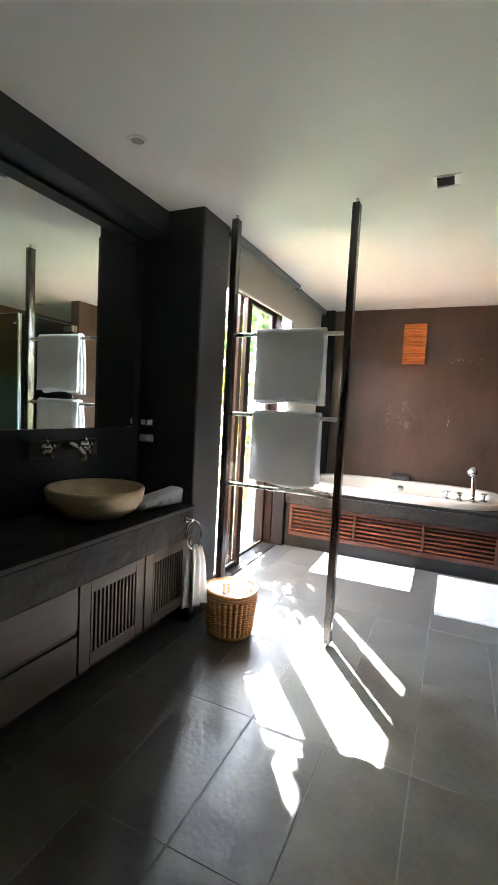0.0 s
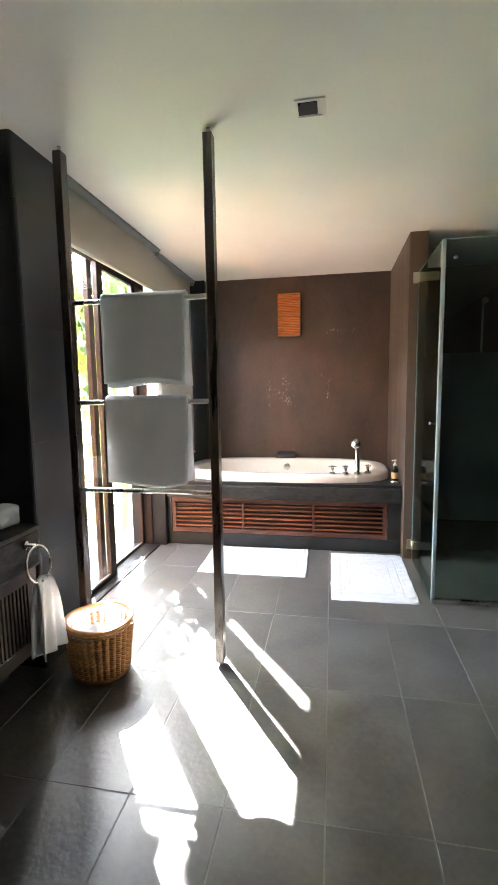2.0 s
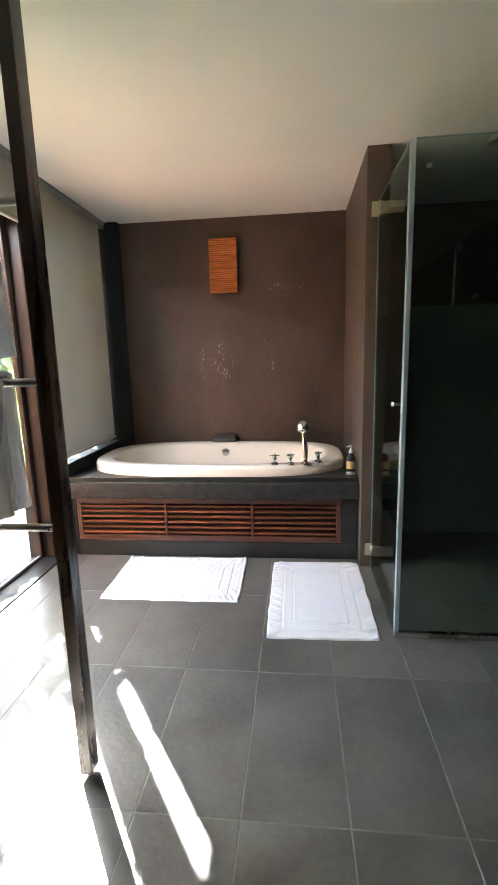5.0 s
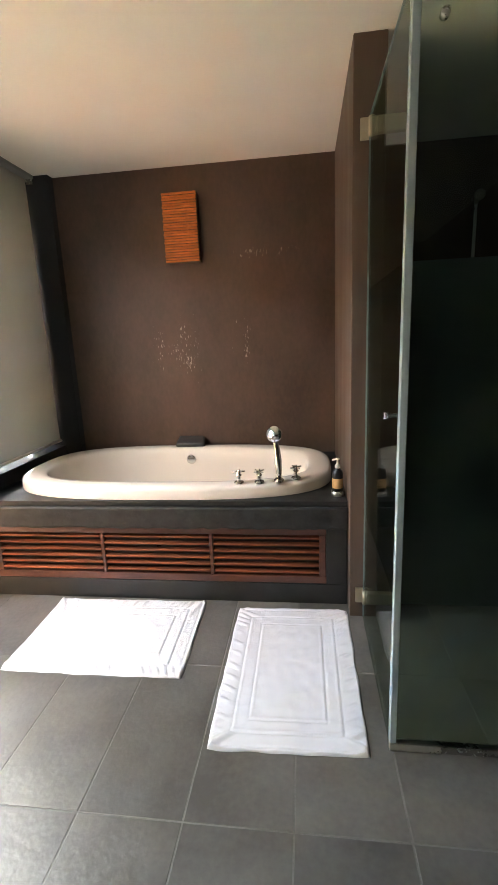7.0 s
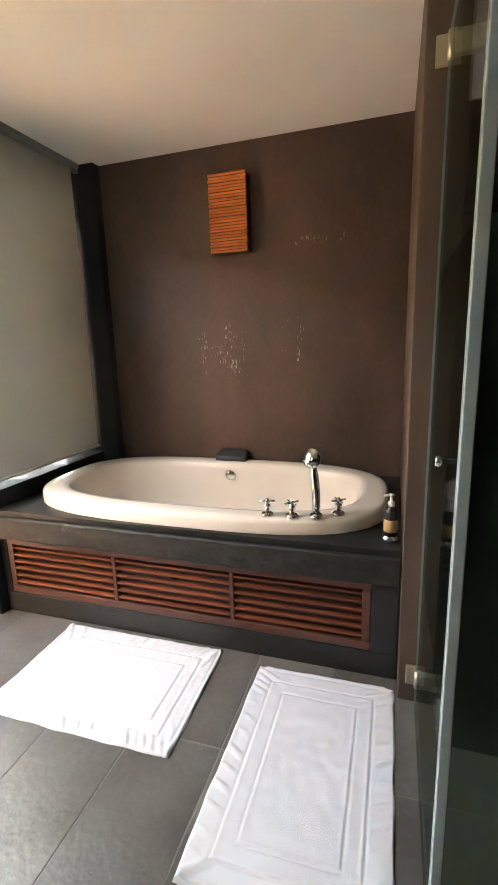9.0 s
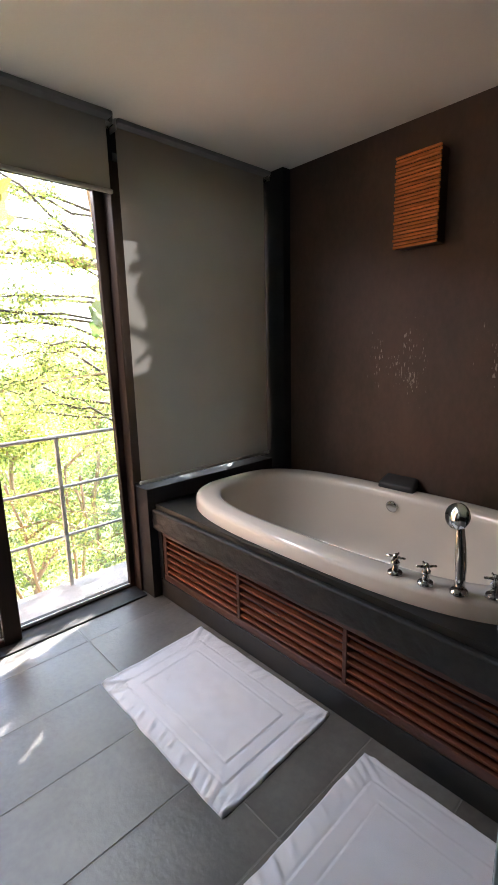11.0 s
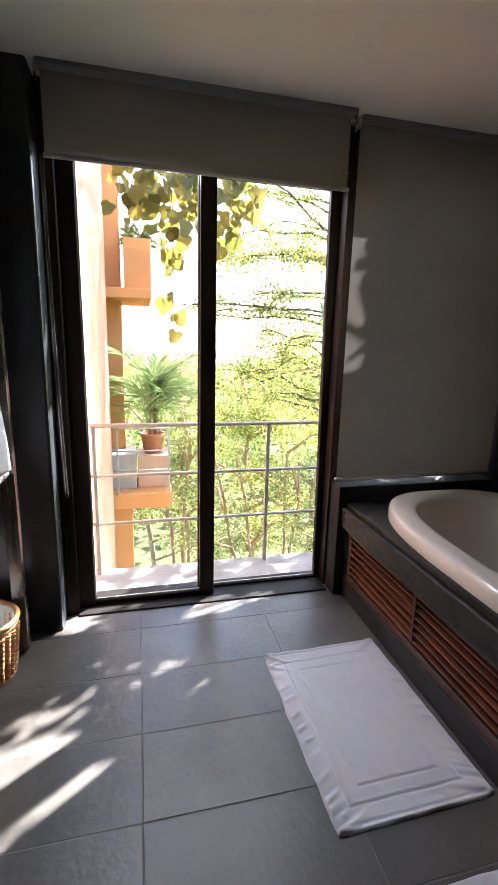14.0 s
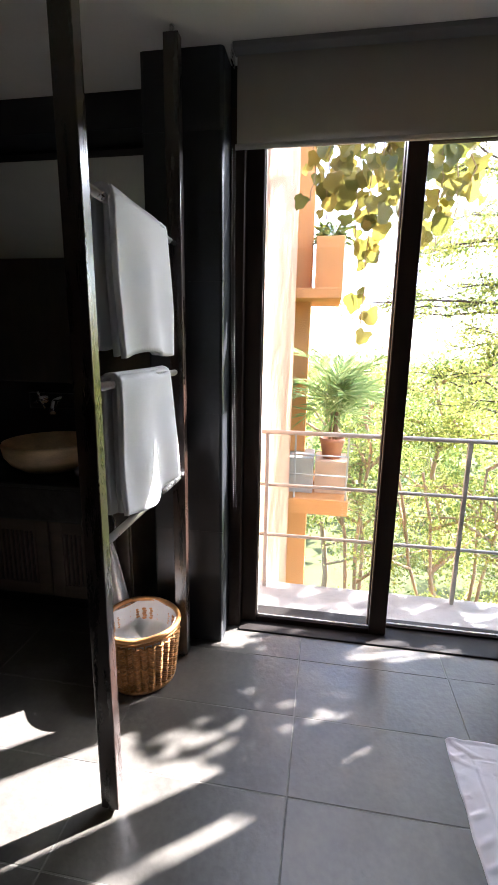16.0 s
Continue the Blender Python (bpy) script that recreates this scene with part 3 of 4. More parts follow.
STAKES = 28
for k in range(STAKES):
    a = 2 * math.pi * k / STAKES
    part("stake", tube([(BX + rb(z) * math.cos(a), BY + rb(z) * math.sin(a), z) for z in (0.02, 0.1, 0.2, 0.285)], 0.0035, 5), M_RATTAN, basket, "", True)
for j in range(19):
    z = 0.026 + j * 0.0122
    pts = []
    for k in range(STAKES * 6 + 1):
        a = 2 * math.pi * k / (STAKES * 6)
        r = rb(z) + 0.0085 * math.cos(STAKES * a + 0.5 * (j % 2))
        pts.append((BX + r * math.cos(a), BY + r * math.sin(a), z))
    part("weaver", tube(pts, 0.0062, 5, caps=False), M_RATTAN, basket, "", True)
for z, r in ((0.012, 0.011), (0.292, 0.012), (0.268, 0.006)):
    pts = [(BX + rb(z) * math.cos(a), BY + rb(z) * math.sin(a), z + 0.006 * math.sin(2 * a)) for a in (2 * math.pi * k / 60 for k in range(61))]
    part("rim", tube(pts, r, 8, caps=False), M_RATTAN, basket, "thick wrapped rattan rim", True)
part("base", lathe([(0, 0.004), (0.135, 0.004), (0.135, 0.014), (0, 0.014)], (BX, BY, 0), 32), M_RATTAN, basket)


def liner_shape(u, v):
    a = 2 * math.pi * u
    r = (0.158 - 0.012 * v) * (1 - 0.03 * math.sin(5 * a)) if v < 0.8 else 0.146 * (1 - v) / 0.2
    z = 0.290 - 0.13 * v + 0.010 * math.sin(4 * a + 1) * (1 - v)
    if v >= 0.8:
        z = 0.182 + 0.05 * noise.noise(Vector((r * 20 * math.cos(a), r * 20 * math.sin(a), 2)))
    return Vector((BX + r * math.cos(a), BY + r * math.sin(a), z))


part("liner", sheet(liner_shape, 48, 16), M_LINER, basket, "white crumpled bag liner", True)

# ---- bathtub surround ----
PF, PT, PX0, PX1 = 4.494, 0.622, -1.606, 0.566
TX, TY, TA, TB = -0.519, 5.050, 1.026, 0.543


def oval(a, b, n=96, p=3.1):
    out = []
    for k in range(n):
        t = 2 * math.pi * k / n
        c, s = math.cos(t), math.sin(t)
        out.append((TX + a * math.copysign(abs(c) ** (2 / p), c), TY + b * math.copysign(abs(s) ** (2 / p), s)))
    return out


surround = thing("bathtub_surround", (TX, 5.05, 0.0), "dark stone bathtub surround with red-brown louvred wooden front", "bathtub surround")
bm = bmesh.new()
inner = oval(TA - 0.06, TB - 0.06)
top_in, top_out, low_out, low_in = [], [], [], []
for x, y in inner:
    dx, dy = x - TX, y - TY
    f = min(((PX1 if dx > 0 else PX0) - TX) / dx if abs(dx) > 1e-6 else 1e9, ((BACK - 0.004 if dy > 0 else PF - 0.003) - TY) / dy if abs(dy) > 1e-6 else 1e9)
    for lst, px, py, pz in ((top_in, x, y, PT), (top_out, TX + dx * f, TY + dy * f, PT), (low_out, TX + dx * f, TY + dy * f, PT - 0.03), (low_in, x, y, PT - 0.03)):
        lst.append(bm.verts.new((px, py, pz)))
for a, b in ((top_in, top_out), (top_out, low_out), (low_out, low_in), (low_in, top_in)):
    for k in range(96):
        j = (k + 1) % 96
        bm.faces.new((a[k], b[k], b[j], a[j]))
for cx, cy in ((PX0, PF - 0.003), (PX1, PF - 0.003), (PX0, BACK - 0.004), (PX1, BACK - 0.004)):
    for ring_v in (top_out, low_out):
        min(ring_v, key=lambda v: (v.co.x - cx) ** 2 + (v.co.y - cy) ** 2).co.xy = (cx, cy)
part("top_slab", bm, M_STONE, surround, "dark honed stone top slab")


def fascia_shape(u, v):
    x, z = PX0 + (PX1 - PX0) * u, 0.468 + (PT - 0.031 - 0.468) * v
    r = noise.fractal(Vector((x * 14, z * 20, 9.0)), 0.8, 2.0, 3)
    return Vector((x, PF + 0.004 * r * math.sin(math.pi * v) ** 0.4, z))


thick(part("fascia", sheet(fascia_shape, 240, 12), M_ROUGH, surround, "rough stone fascia", True), 0.03, 1.0)
part("plinth", box(PX0, PX1, PF, PF + 0.04, 0.0, 0.122, 0.003), M_STONE, surround, "dark stone plinth")
part("end_panel", box(0.452, PX1, PF + 0.001, PF + 0.04, 0.122, 0.468, 0.003), M_STONE, surround, "dark stone end panel")
part("end_panel", box(PX0, -1.565, PF + 0.001, PF + 0.04, 0.122, 0.468, 0.003), M_STONE, surround, "dark stone end panel")
# black sheet that darkens the gaps between louvres as shade would
part("backing", box(-1.565, 0.452, PF + 0.05, PF + 0.06, 0.122, 0.468), M_BLACK, surround, "black sheet painting the shade behind louvres")
FR = PF + 0.006
for z0, z1 in ((0.122, 0.166), (0.420, 0.468)):
    part("louvre_frame", box(-1.565, 0.452, FR, FR + 0.035, z0, z1, 0.003), M_WOODD, surround, "dark red-brown wooden frame")
STILES = (-1.547, -0.865, -0.206, 0.43)
for k, x in enumerate(STILES):
    w = 0.018 if k in (0, 3) else 0.010
    part("louvre_stile", box(x - w, x + w, FR + 0.001, FR + 0.034, 0.166, 0.420, 0.003), M_WOODD, surround, "dark red-brown wooden stile")
for k in range(3):
    x0, x1 = STILES[k] + 0.012, STILES[k + 1] - 0.012
    for j in range(6):
        z = 0.188 + j * 0.042
        s = part("louvre_slat", box(x0, x1, -0.0145, 0.0145, -0.0065, 0.0065, 0.002), M_WOOD, surround)
        s.matrix_parent_inverse = Matrix.Translation(-surround.location) @ pose(0, FR + 0.018, z, 6, 0, 0)

# ---- bathtub ----
tub = thing("bathtub", (TX, TY, PT), "glossy white oval drop-in bathtub set in dark stone", "bathtub")
rings = [(0.0, 0.0, 0.002), (0.0, 0.0, 0.052), (0.006, 0.006, 0.068), (0.02, 0.02, 0.077), (0.045, 0.042, 0.080), (0.105, 0.092, 0.078), (0.135, 0.118, 0.074), (0.150, 0.130, 0.062),
         (0.160, 0.138, 0.030), (0.185, 0.15, -0.06), (0.23, 0.17, -0.20), (0.29, 0.20, -0.32), (0.36, 0.25, -0.375), (0.50, 0.34, -0.39), (0.80, 0.45, -0.392)]
bm = bmesh.new()
loops = [[bm.verts.new((x, y, PT + dz)) for x, y in oval(TA - da, TB - db, 96, 3.1 if dz > -0.2 else 3.2)] for da, db, dz in rings]
for a, b in zip(loops, loops[1:]):
    for k in range(96):
        j = (k + 1) % 96
        bm.faces.new((a[k], a[j], b[j], b[k]))
bm.faces.new(loops[-1])
part("shell", bm, M_TUB, tub, "", True)
part("overflow", tube([(-0.535, 5.450, 0.618), (-0.535, 5.434, 0.614), (-0.535, 5.428, 0.613)], [0.036, 0.036, 0.028], 24), M_CHROME, tub, "round chrome overflow", True)
part("waste", lathe([(0, 0.004), (0.03, 0.004), (0.034, 0.0)], (-0.2, TY, PT - 0.39), 24), M_CHROME, tub, "chrome waste", True)
rest = thing("bath_headrest", (-0.556, 5.55, PT + 0.07), "dark rubber headrest on the bathtub's rear rim", "headrest")
bm = box(-0.66, -0.452, 5.50, 5.60, PT + 0.070, PT + 0.150, 0.018)
for v in bm.verts:
    if v.co.y < 5.55:
        v.co.z -= 0.012 if v.co.z < PT + 0.11 else 0.035
        v.co.x += 0.012 * (1 if v.co.x > -0.556 else -1)
part("cushion", bm, M_RUBBER, rest, "", True)

RIM = PT + 0.079


def cross_tap(x, y, turn, length, label):
    t = thing("tap_handle", (x, y, RIM), label, "tap", "deck taps on the bathtub")
    part("rose", lathe([(0, 0.0), (0.029, 0.0), (0.029, 0.008), (0.024, 0.014), (0.014, 0.017)], (x, y, RIM), 24), M_CHROME, t, "", True)
    part("stem", lathe([(0.013, 0.012), (0.013, 0.04), (0.016, 0.042), (0.016, 0.052), (0.009, 0.056), (0.009, 0.076), (0.006, 0.082), (0, 0.083)], (x, y, RIM), 20), M_CHROME, t, "", True)
    for k in range(4):
        a = turn + k * math.pi / 2
        part("lever", tube([(x, y, RIM + 0.069), (x + length * math.cos(a), y + length * math.sin(a), RIM + 0.069)], [0.006, 0.0045], 8), M_CHROME, t, "", True)
    return t


cross_tap(-0.034, 4.572, 0.2, 0.036, "chrome cross-handle tap on the bathtub rim")
cross_tap(0.082, 4.578, 0.75, 0.036, "chrome cross-handle tap on the bathtub rim")
cross_tap(0.287, 4.655, 0.6, 0.036, "chrome cross-handle tap at the rim's rounded end")
hs = thing("hand_shower", (0.192, 4.600, RIM), "chrome hand shower standing upright on the bathtub rim", "hand shower")
hx, hy = 0.192, 4.600
part("rose", lathe([(0, 0.0), (0.031, 0.0), (0.031, 0.008), (0.026, 0.016), (0.018, 0.02)], (hx, hy, RIM), 24), M_CHROME, hs, "", True)
part("handle", tube([(hx, hy, RIM + 0.012), (hx, hy, RIM + 0.06), (hx - 0.002, hy, RIM + 0.12), (hx - 0.006, hy, RIM + 0.18), (hx - 0.012, hy + 0.002, RIM + 0.235), (hx - 0.016, hy + 0.006, RIM + 0.26)],
                    [0.017, 0.019, 0.021, 0.018, 0.014, 0.014], 16), M_CHROME, hs, "", True)
bm = lathe([(0, -0.022), (0.016, -0.020), (0.040, -0.006), (0.046, 0.004), (0.044, 0.012), (0.0, 0.015)], (0, 0, 0), 28)
bmesh.ops.transform(bm, matrix=pose(hx - 0.018, hy - 0.004, RIM + 0.278, 74, 0, -14), verts=bm.verts)
part("spray_head", bm, M_CHROME, hs, "", True)

soap = thing("soap_bottle", (0.520, 4.60, PT), "dark pump bottle with cream label in metal holder", "soap bottle")
sx, sy = 0.520, 4.60
part("holder", lathe([(0, 0.0), (0.036, 0.0), (0.037, 0.012), (0.034, 0.028), (0.031, 0.028), (0.031, 0.010), (0, 0.010)], (sx, sy, PT), 28), M_STEEL, soap, "round steel holder", True)
part("body", lathe([(0, 0.011), (0.0295, 0.011), (0.0295, 0.13), (0.026, 0.142), (0.013, 0.152), (0.013, 0.16), (0, 0.16)], (sx, sy, PT), 28), M_BLACK, soap, "dark glossy bottle", True)
part("label_band", lathe([(0.0298, 0.045), (0.0302, 0.046), (0.0302, 0.10), (0.0298, 0.101)], (sx, sy, PT), 28), M_SOAP, soap, "cream and amber label", True)
part("pump", tube([(sx, sy, PT + 0.158), (sx, sy, PT + 0.176), (sx, sy, PT + 0.178), (sx, sy, PT + 0.205), (sx, sy, PT + 0.207), (sx, sy, PT + 0.214)], [0.015, 0.015, 0.007, 0.006, 0.012, 0.011], 14), M_WHITE, soap, "white pump", True)
part("nozzle", tube([(sx, sy, PT + 0.209), (sx - 0.03, sy - 0.012, PT + 0.207)], [0.006, 0.005], 8), M_WHITE, soap, "white nozzle", True)

# ---- wall lamp ----
sconce = thing("wall_lamp", (-0.5115, 5.56, 2.063), "orange slatted wooden box sconce, unlit, on brown wall", "wall lamp")
part("box_body", box(-0.632, -0.391, 5.522, BACK, 2.068, 2.521, 0.003), M_LAMPD, sconce, "dark box body")
N = 26
for k in range(N):
    z0 = 2.063 + 0.463 * k / N
    d = 0.005 * math.sin(k * 2.4)
    part("slat", box(-0.636 + d * 0.3, -0.387 + d * 0.3, 5.508 + d * 0.8, 5.5215, z0 + 0.0016, z0 + 0.463 / N - 0.0016, 0.0045), M_LAMP, sconce)

# ---- ceiling fittings ----
def downlight(x, y):
    d = thing("downlight", (x, y, CEIL), "small round recessed ceiling downlight, switched off", "downlight", "ceiling downlights")
    part("ring", lathe([(0.030, -0.002), (0.034, -0.008), (0.048, -0.006), (0.050, 0.0)], (x, y, CEIL), 32), M_CEIL, d, "white ring", True)
    part("lens", lathe([(0, -0.001), (0.031, -0.0035)], (x, y, CEIL), 24), M_DOWN, d, "dull grey lens", True)


downlight(-1.50, 1.745)
vent = thing("ceiling_vent", (-0.147, 2.605, CEIL), "small square ceiling vent with a black plate painting the shade of the opening", "vent")
for x0, x1, y0, y1 in ((-0.215, -0.08, 2.535, 2.549), (-0.215, -0.08, 2.661, 2.675), (-0.215, -0.201, 2.549, 2.661), (-0.094, -0.08, 2.549, 2.661)):
    part("frame", box(x0, x1, y0, y1, CEIL - 0.006, CEIL, 0.001), M_CEIL, vent, "white frame edge")
# flat black plate, painted dark like the shaded hole
part("opening", box(-0.20, -0.115, 2.560, 2.65, CEIL - 0.003, CEIL, 0.0), M_BLACK, vent, "black plate painting the shade of the opening")

# ---- bath mats ----
def bath_mat(corners, seed, label):
    """A terry mat with a double groove near its edges, its cloth slightly ruffled."""
    a, b, c, d = (Vector((*p, 0)) for p in corners)
    m = thing("bath_mat", (a + b + c + d) / 4, label, "bath mat", "white bath mats")
    length, width = (b - a).length, (d - a).length

    def shape(u, v):
        eu, ev = min(u, 1 - u) * length, min(v, 1 - v) * width
        e = min(eu, ev)
        x, y = u * length, v * width
        round_off = 0.012 * max(0, 1 - math.hypot(eu, ev) / 0.05)
        uu, vv = u + (0.5 - u) * round_off, v + (0.5 - v) * round_off
        p = a * (1 - uu) * (1 - vv) + b * uu * (1 - vv) + c * uu * vv + d * (1 - uu) * vv
        h = 0.007
        for g in (0.082, 0.145):
            depth = 0.0045 if eu < ev else 0.0022
            h -= depth * math.exp(-((e - g) / 0.004) ** 2)
            h += 0.0013 * math.exp(-((e - g - 0.010) / 0.005) ** 2)
        hem = math.exp(-((eu - 0.007) / 0.006) ** 2) - 0.8 * math.exp(-((eu - 0.021) / 0.004) ** 2)
        h += 0.0035 * hem
        corner = math.exp(-(math.hypot(eu, ev) / 0.12) ** 2)
        skew = (eu - 0.6 * ev) * 75 + 3 * noise.noise(Vector((x * 5, y * 5, seed)))
        h += 0.012 * corner * max(0, math.sin(skew + seed)) * min(1, e / 0.012)
        ruffle = math.exp(-((ev - 0.035) / 0.028) ** 2) * (0.4 + 0.6 * (noise.noise(Vector((x * 4, y * 3, seed + 2))) > -0.1))
        h += 0.0075 * ruffle * max(0, math.sin(x * 82 + 2.5 * noise.noise(Vector((x * 6, 0, seed))) + ev * 40)) ** 1.5
        h += 0.004 * noise.noise(Vector((x * 6, y * 6, seed + 5))) + 0.002 * noise.noise(Vector((x * 22, y * 22, seed + 8)))
        if e < 1e-6:
            h = 0.001
            n = noise.noise(Vector((x * 9, y * 9, seed)))
            p = p + (p - (a + b + c + d) / 4).normalized() * 0.008 * n
        return Vector((p.x, p.y, max(0.001, h)))

    part("terry", sheet(shape, 190, 130), M_MAT, m, "", True)


bath_mat(((-1.128, 3.845), (-0.232, 3.852), (-0.246, 4.474), (-1.14, 4.463)), 2.0, "white terry bath mat lying lengthwise before the bathtub")
bath_mat(((-0.043, 3.50), (-0.045, 4.417), (0.56, 4.425), (0.563, 3.515)), 7.0, "white terry bath mat lying before the shower")

# ---- shower ----
GX, GY, GT = 0.646, 3.568, 2.40
shower = thing("shower_screen", (1.3, GY, 0.0), "fixed greenish glass shower screen with a frosted band", "shower screen")
part("glass_panel", box(GX + 0.0145, EAST, GY - 0.005, GY + 0.005, 0.03, GT), M_SHOWER, shower, "clear greenish glass")
part("frosted_band", box(GX + 0.016, EAST - 0.002, GY + 0.0075, GY + 0.009, 0.59, 1.695), M_FROST, shower, "frosted film band")
part("edge_strip", box(GX - 0.010, GX + 0.014, GY - 0.009, GY + 0.009, 0.01, GT, 0.003), M_EDGE, shower, "pale glass edge")
part("top_edge", box(GX + 0.0145, EAST, GY - 0.005, GY + 0.005, GT + 0.0005, GT + 0.004), M_EDGE, shower, "pale glass edge")
part("floor_channel", box(GX - 0.01, EAST, GY - 0.014, GY + 0.014, 0.0, 0.03, 0.003), M_STEEL, shower, "steel floor channel")
part("fixing_stud", tube([(0.72, GY - 0.012, 2.29), (0.72, GY + 0.012, 2.29)], 0.012, 14), M_STEEL, shower, "round fixing stud", True)
sdoor = thing("shower_door", (0.70, 4.36, 0.0), "closed hinged glass shower door with satin nickel hinges", "shower door")
DY = 4.352
part("glass_leaf", box(0.637, 0.645, 3.592, 4.366, 0.012, GT - 0.004), M_SHOWER, sdoor, "clear greenish glass")
part("frosted_band", box(0.6455, 0.6465, 3.594, 4.364, 0.59, 1.70), M_FILM, sdoor, "lightly frosted film band")
part("leaf_edge", box(0.637, 0.645, 3.5875, 3.5915, 0.012, GT - 0.004), M_EDGE, sdoor, "pale glass edge")
part("leaf_edge", box(0.637, 0.645, 4.3665, 4.3695, 0.012, GT - 0.004), M_EDGE, sdoor, "pale glass edge")
part("top_edge", box(0.637, 0.645, 3.592, 4.366, GT - 0.0035, GT), M_EDGE, sdoor, "pale glass edge")
for z in (2.325, 0.10):
    h = part("hinge", box(0.655, 0.79, DY - 0.018, DY + 0.016, z, z + 0.066, 0.006), M_NICKEL, sdoor, "satin nickel hinge clamp")
    part("hinge_plate", box(0.600, 0.640, 4.372, 4.3855, z - 0.010, z + 0.076, 0.003), M_NICKEL, h, "wall plate")
    part("knuckle", tube([(0.646, DY, z - 0.004), (0.646, DY, z + 0.07)], 0.014, 14), M_NICKEL, h, "", True)
part("knob", tube([(0.600, 3.63, 1.235), (0.614, 3.63, 1.235), (0.616, 3.63, 1.235), (0.668, 3.63, 1.235), (0.670, 3.63, 1.235), (0.684, 3.63, 1.235)],
                  [0.012, 0.012, 0.008, 0.008, 0.012, 0.012], 16), M_CHROME, sdoor, "chrome knob", True)
tagged(part("shower_lining", box(0.7125, EAST, BACK - 0.02, BACK, 0.0, CEIL), M_WALL), "dark brown plaster lining inside the shower", "wall", kind="structure")
sr = thing("shower_rail", (1.50, BACK - 0.06, 1.80), "chrome slide rail with hand shower on the shower wall", "shower rail")
# the chrome bar's bright reflection is put into a white colour
part("bar", tube([(1.48, BACK - 0.07, 1.72), (1.48, BACK - 0.07, 2.31)], 0.010, 12), M_WHITE, sr, "pale slide bar", True)
for z in (1.74, 2.28):
    part("mount", tube([(1.48, BACK - 0.02, z), (1.48, BACK - 0.075, z)], 0.014, 12), M_CHROME, sr, "", True)
part("head", tube([(1.48, BACK - 0.07, 2.31), (1.48, BACK - 0.10, 2.34), (1.48, BACK - 0.115, 2.345), (1.48, BACK - 0.135, 2.345), (1.48, BACK - 0.14, 2.345)], [0.013, 0.016, 0.030, 0.034, 0.030], 20), M_SHEAD, sr, "round grey-beige shower head", True)
part("valve", tube([(1.68, BACK - 0.02, 1.95), (1.68, BACK - 0.04, 1.95), (1.68, BACK - 0.045, 1.95), (1.68, BACK - 0.09, 1.95)], [0.035, 0.033, 0.016, 0.016], 18), M_CHROME, sr, "", True)
# brass-ringed downlight in the ceiling over the shower
brass_light = thing("shower_downlight", (1.34, 4.44, CEIL), "brass-toned ceiling downlight above the shower", "downlight")
part("ring", lathe([(0.035, -0.004), (0.042, -0.018), (0.062, -0.012), (0.066, 0.0)], (1.34, 4.44, CEIL), 32), M_NICKEL, brass_light, "brass ring", True)
part("lens", lathe([(0, -0.002), (0.037, -0.006)], (1.34, 4.44, CEIL), 24), M_DOWN, brass_light, "dull grey lens", True)

# ---- balcony and outside ----
tagged(part("balcony_floor", box(-2.26, -1.92, 2.86, 6.4, -0.18, -0.02, 0.006), M_PAVE), "grey stone balcony floor dappled with leaf shade", "balcony", kind="structure")
rail = thing("balcony_railing", (-2.2, 4.2, -0.02), "thin metal balcony railing with horizontal bars", "railing")
for y in (2.97, 4.145, 5.32):
    part("post", box(-2.212, -2.188, y - 0.012, y + 0.012, -0.02, 1.02, 0.002), M_RAIL, rail)
for z, r in ((1.02, 0.014), (0.682, 0.011), (0.345, 0.011)):
    part("bar", tube([(-2.2, 2.90, z), (-2.2, 6.3, z)], r, 10), M_RAIL, rail, "", True)

house = thing("neighbour_wing", (-4.0, 2.0, -6.0), "orange rendered wing of the building next door", "building")
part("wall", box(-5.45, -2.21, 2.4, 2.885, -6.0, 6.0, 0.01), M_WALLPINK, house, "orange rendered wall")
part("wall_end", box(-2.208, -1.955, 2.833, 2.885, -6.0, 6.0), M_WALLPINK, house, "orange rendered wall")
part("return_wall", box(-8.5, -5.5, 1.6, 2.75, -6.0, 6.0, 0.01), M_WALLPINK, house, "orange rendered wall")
part("pier", box(-6.4, -6.15, 2.75, 3.05, -6.0, 5.5, 0.01), M_PLASTER, house, "orange pier")
part("dark_window", box(-6.1, -5.6, 2.748, 2.76, -0.4, 2.0, 0.003), M_BLACK, house, "dark window pane")
part("balcony_slab", box(-7.0, -5.5, 2.75, 3.70, -0.78, -0.56, 0.01), M_PLASTER, house, "orange balcony slab")
part("balcony_soffit", box(-6.6, -6.1, 2.75, 3.12, -6.0, -0.78, 0.01), M_PLASTER, house, "orange buttress")
part("upper_planter", box(-6.5, -5.9, 3.10, 3.47, 2.25, 2.93, 0.01), M_PLASTER, house, "orange planter box")
part("upper_slab", box(-7.0, -5.6, 2.75, 3.46, 2.12, 2.25, 0.01), M_PLASTER, house, "orange slab")
for y in (2.95, 3.66):
    part("rail_post", box(-5.56, -5.53, y - 0.012, y + 0.012, -0.56, 0.38, 0.002), M_RAIL, house)
for z in (0.38, 0.06, -0.22):
    part("rail_bar", tube([(-5.545, 2.75, z), (-5.545, 3.68, z)], 0.011, 8), M_RAIL, house, "", True)

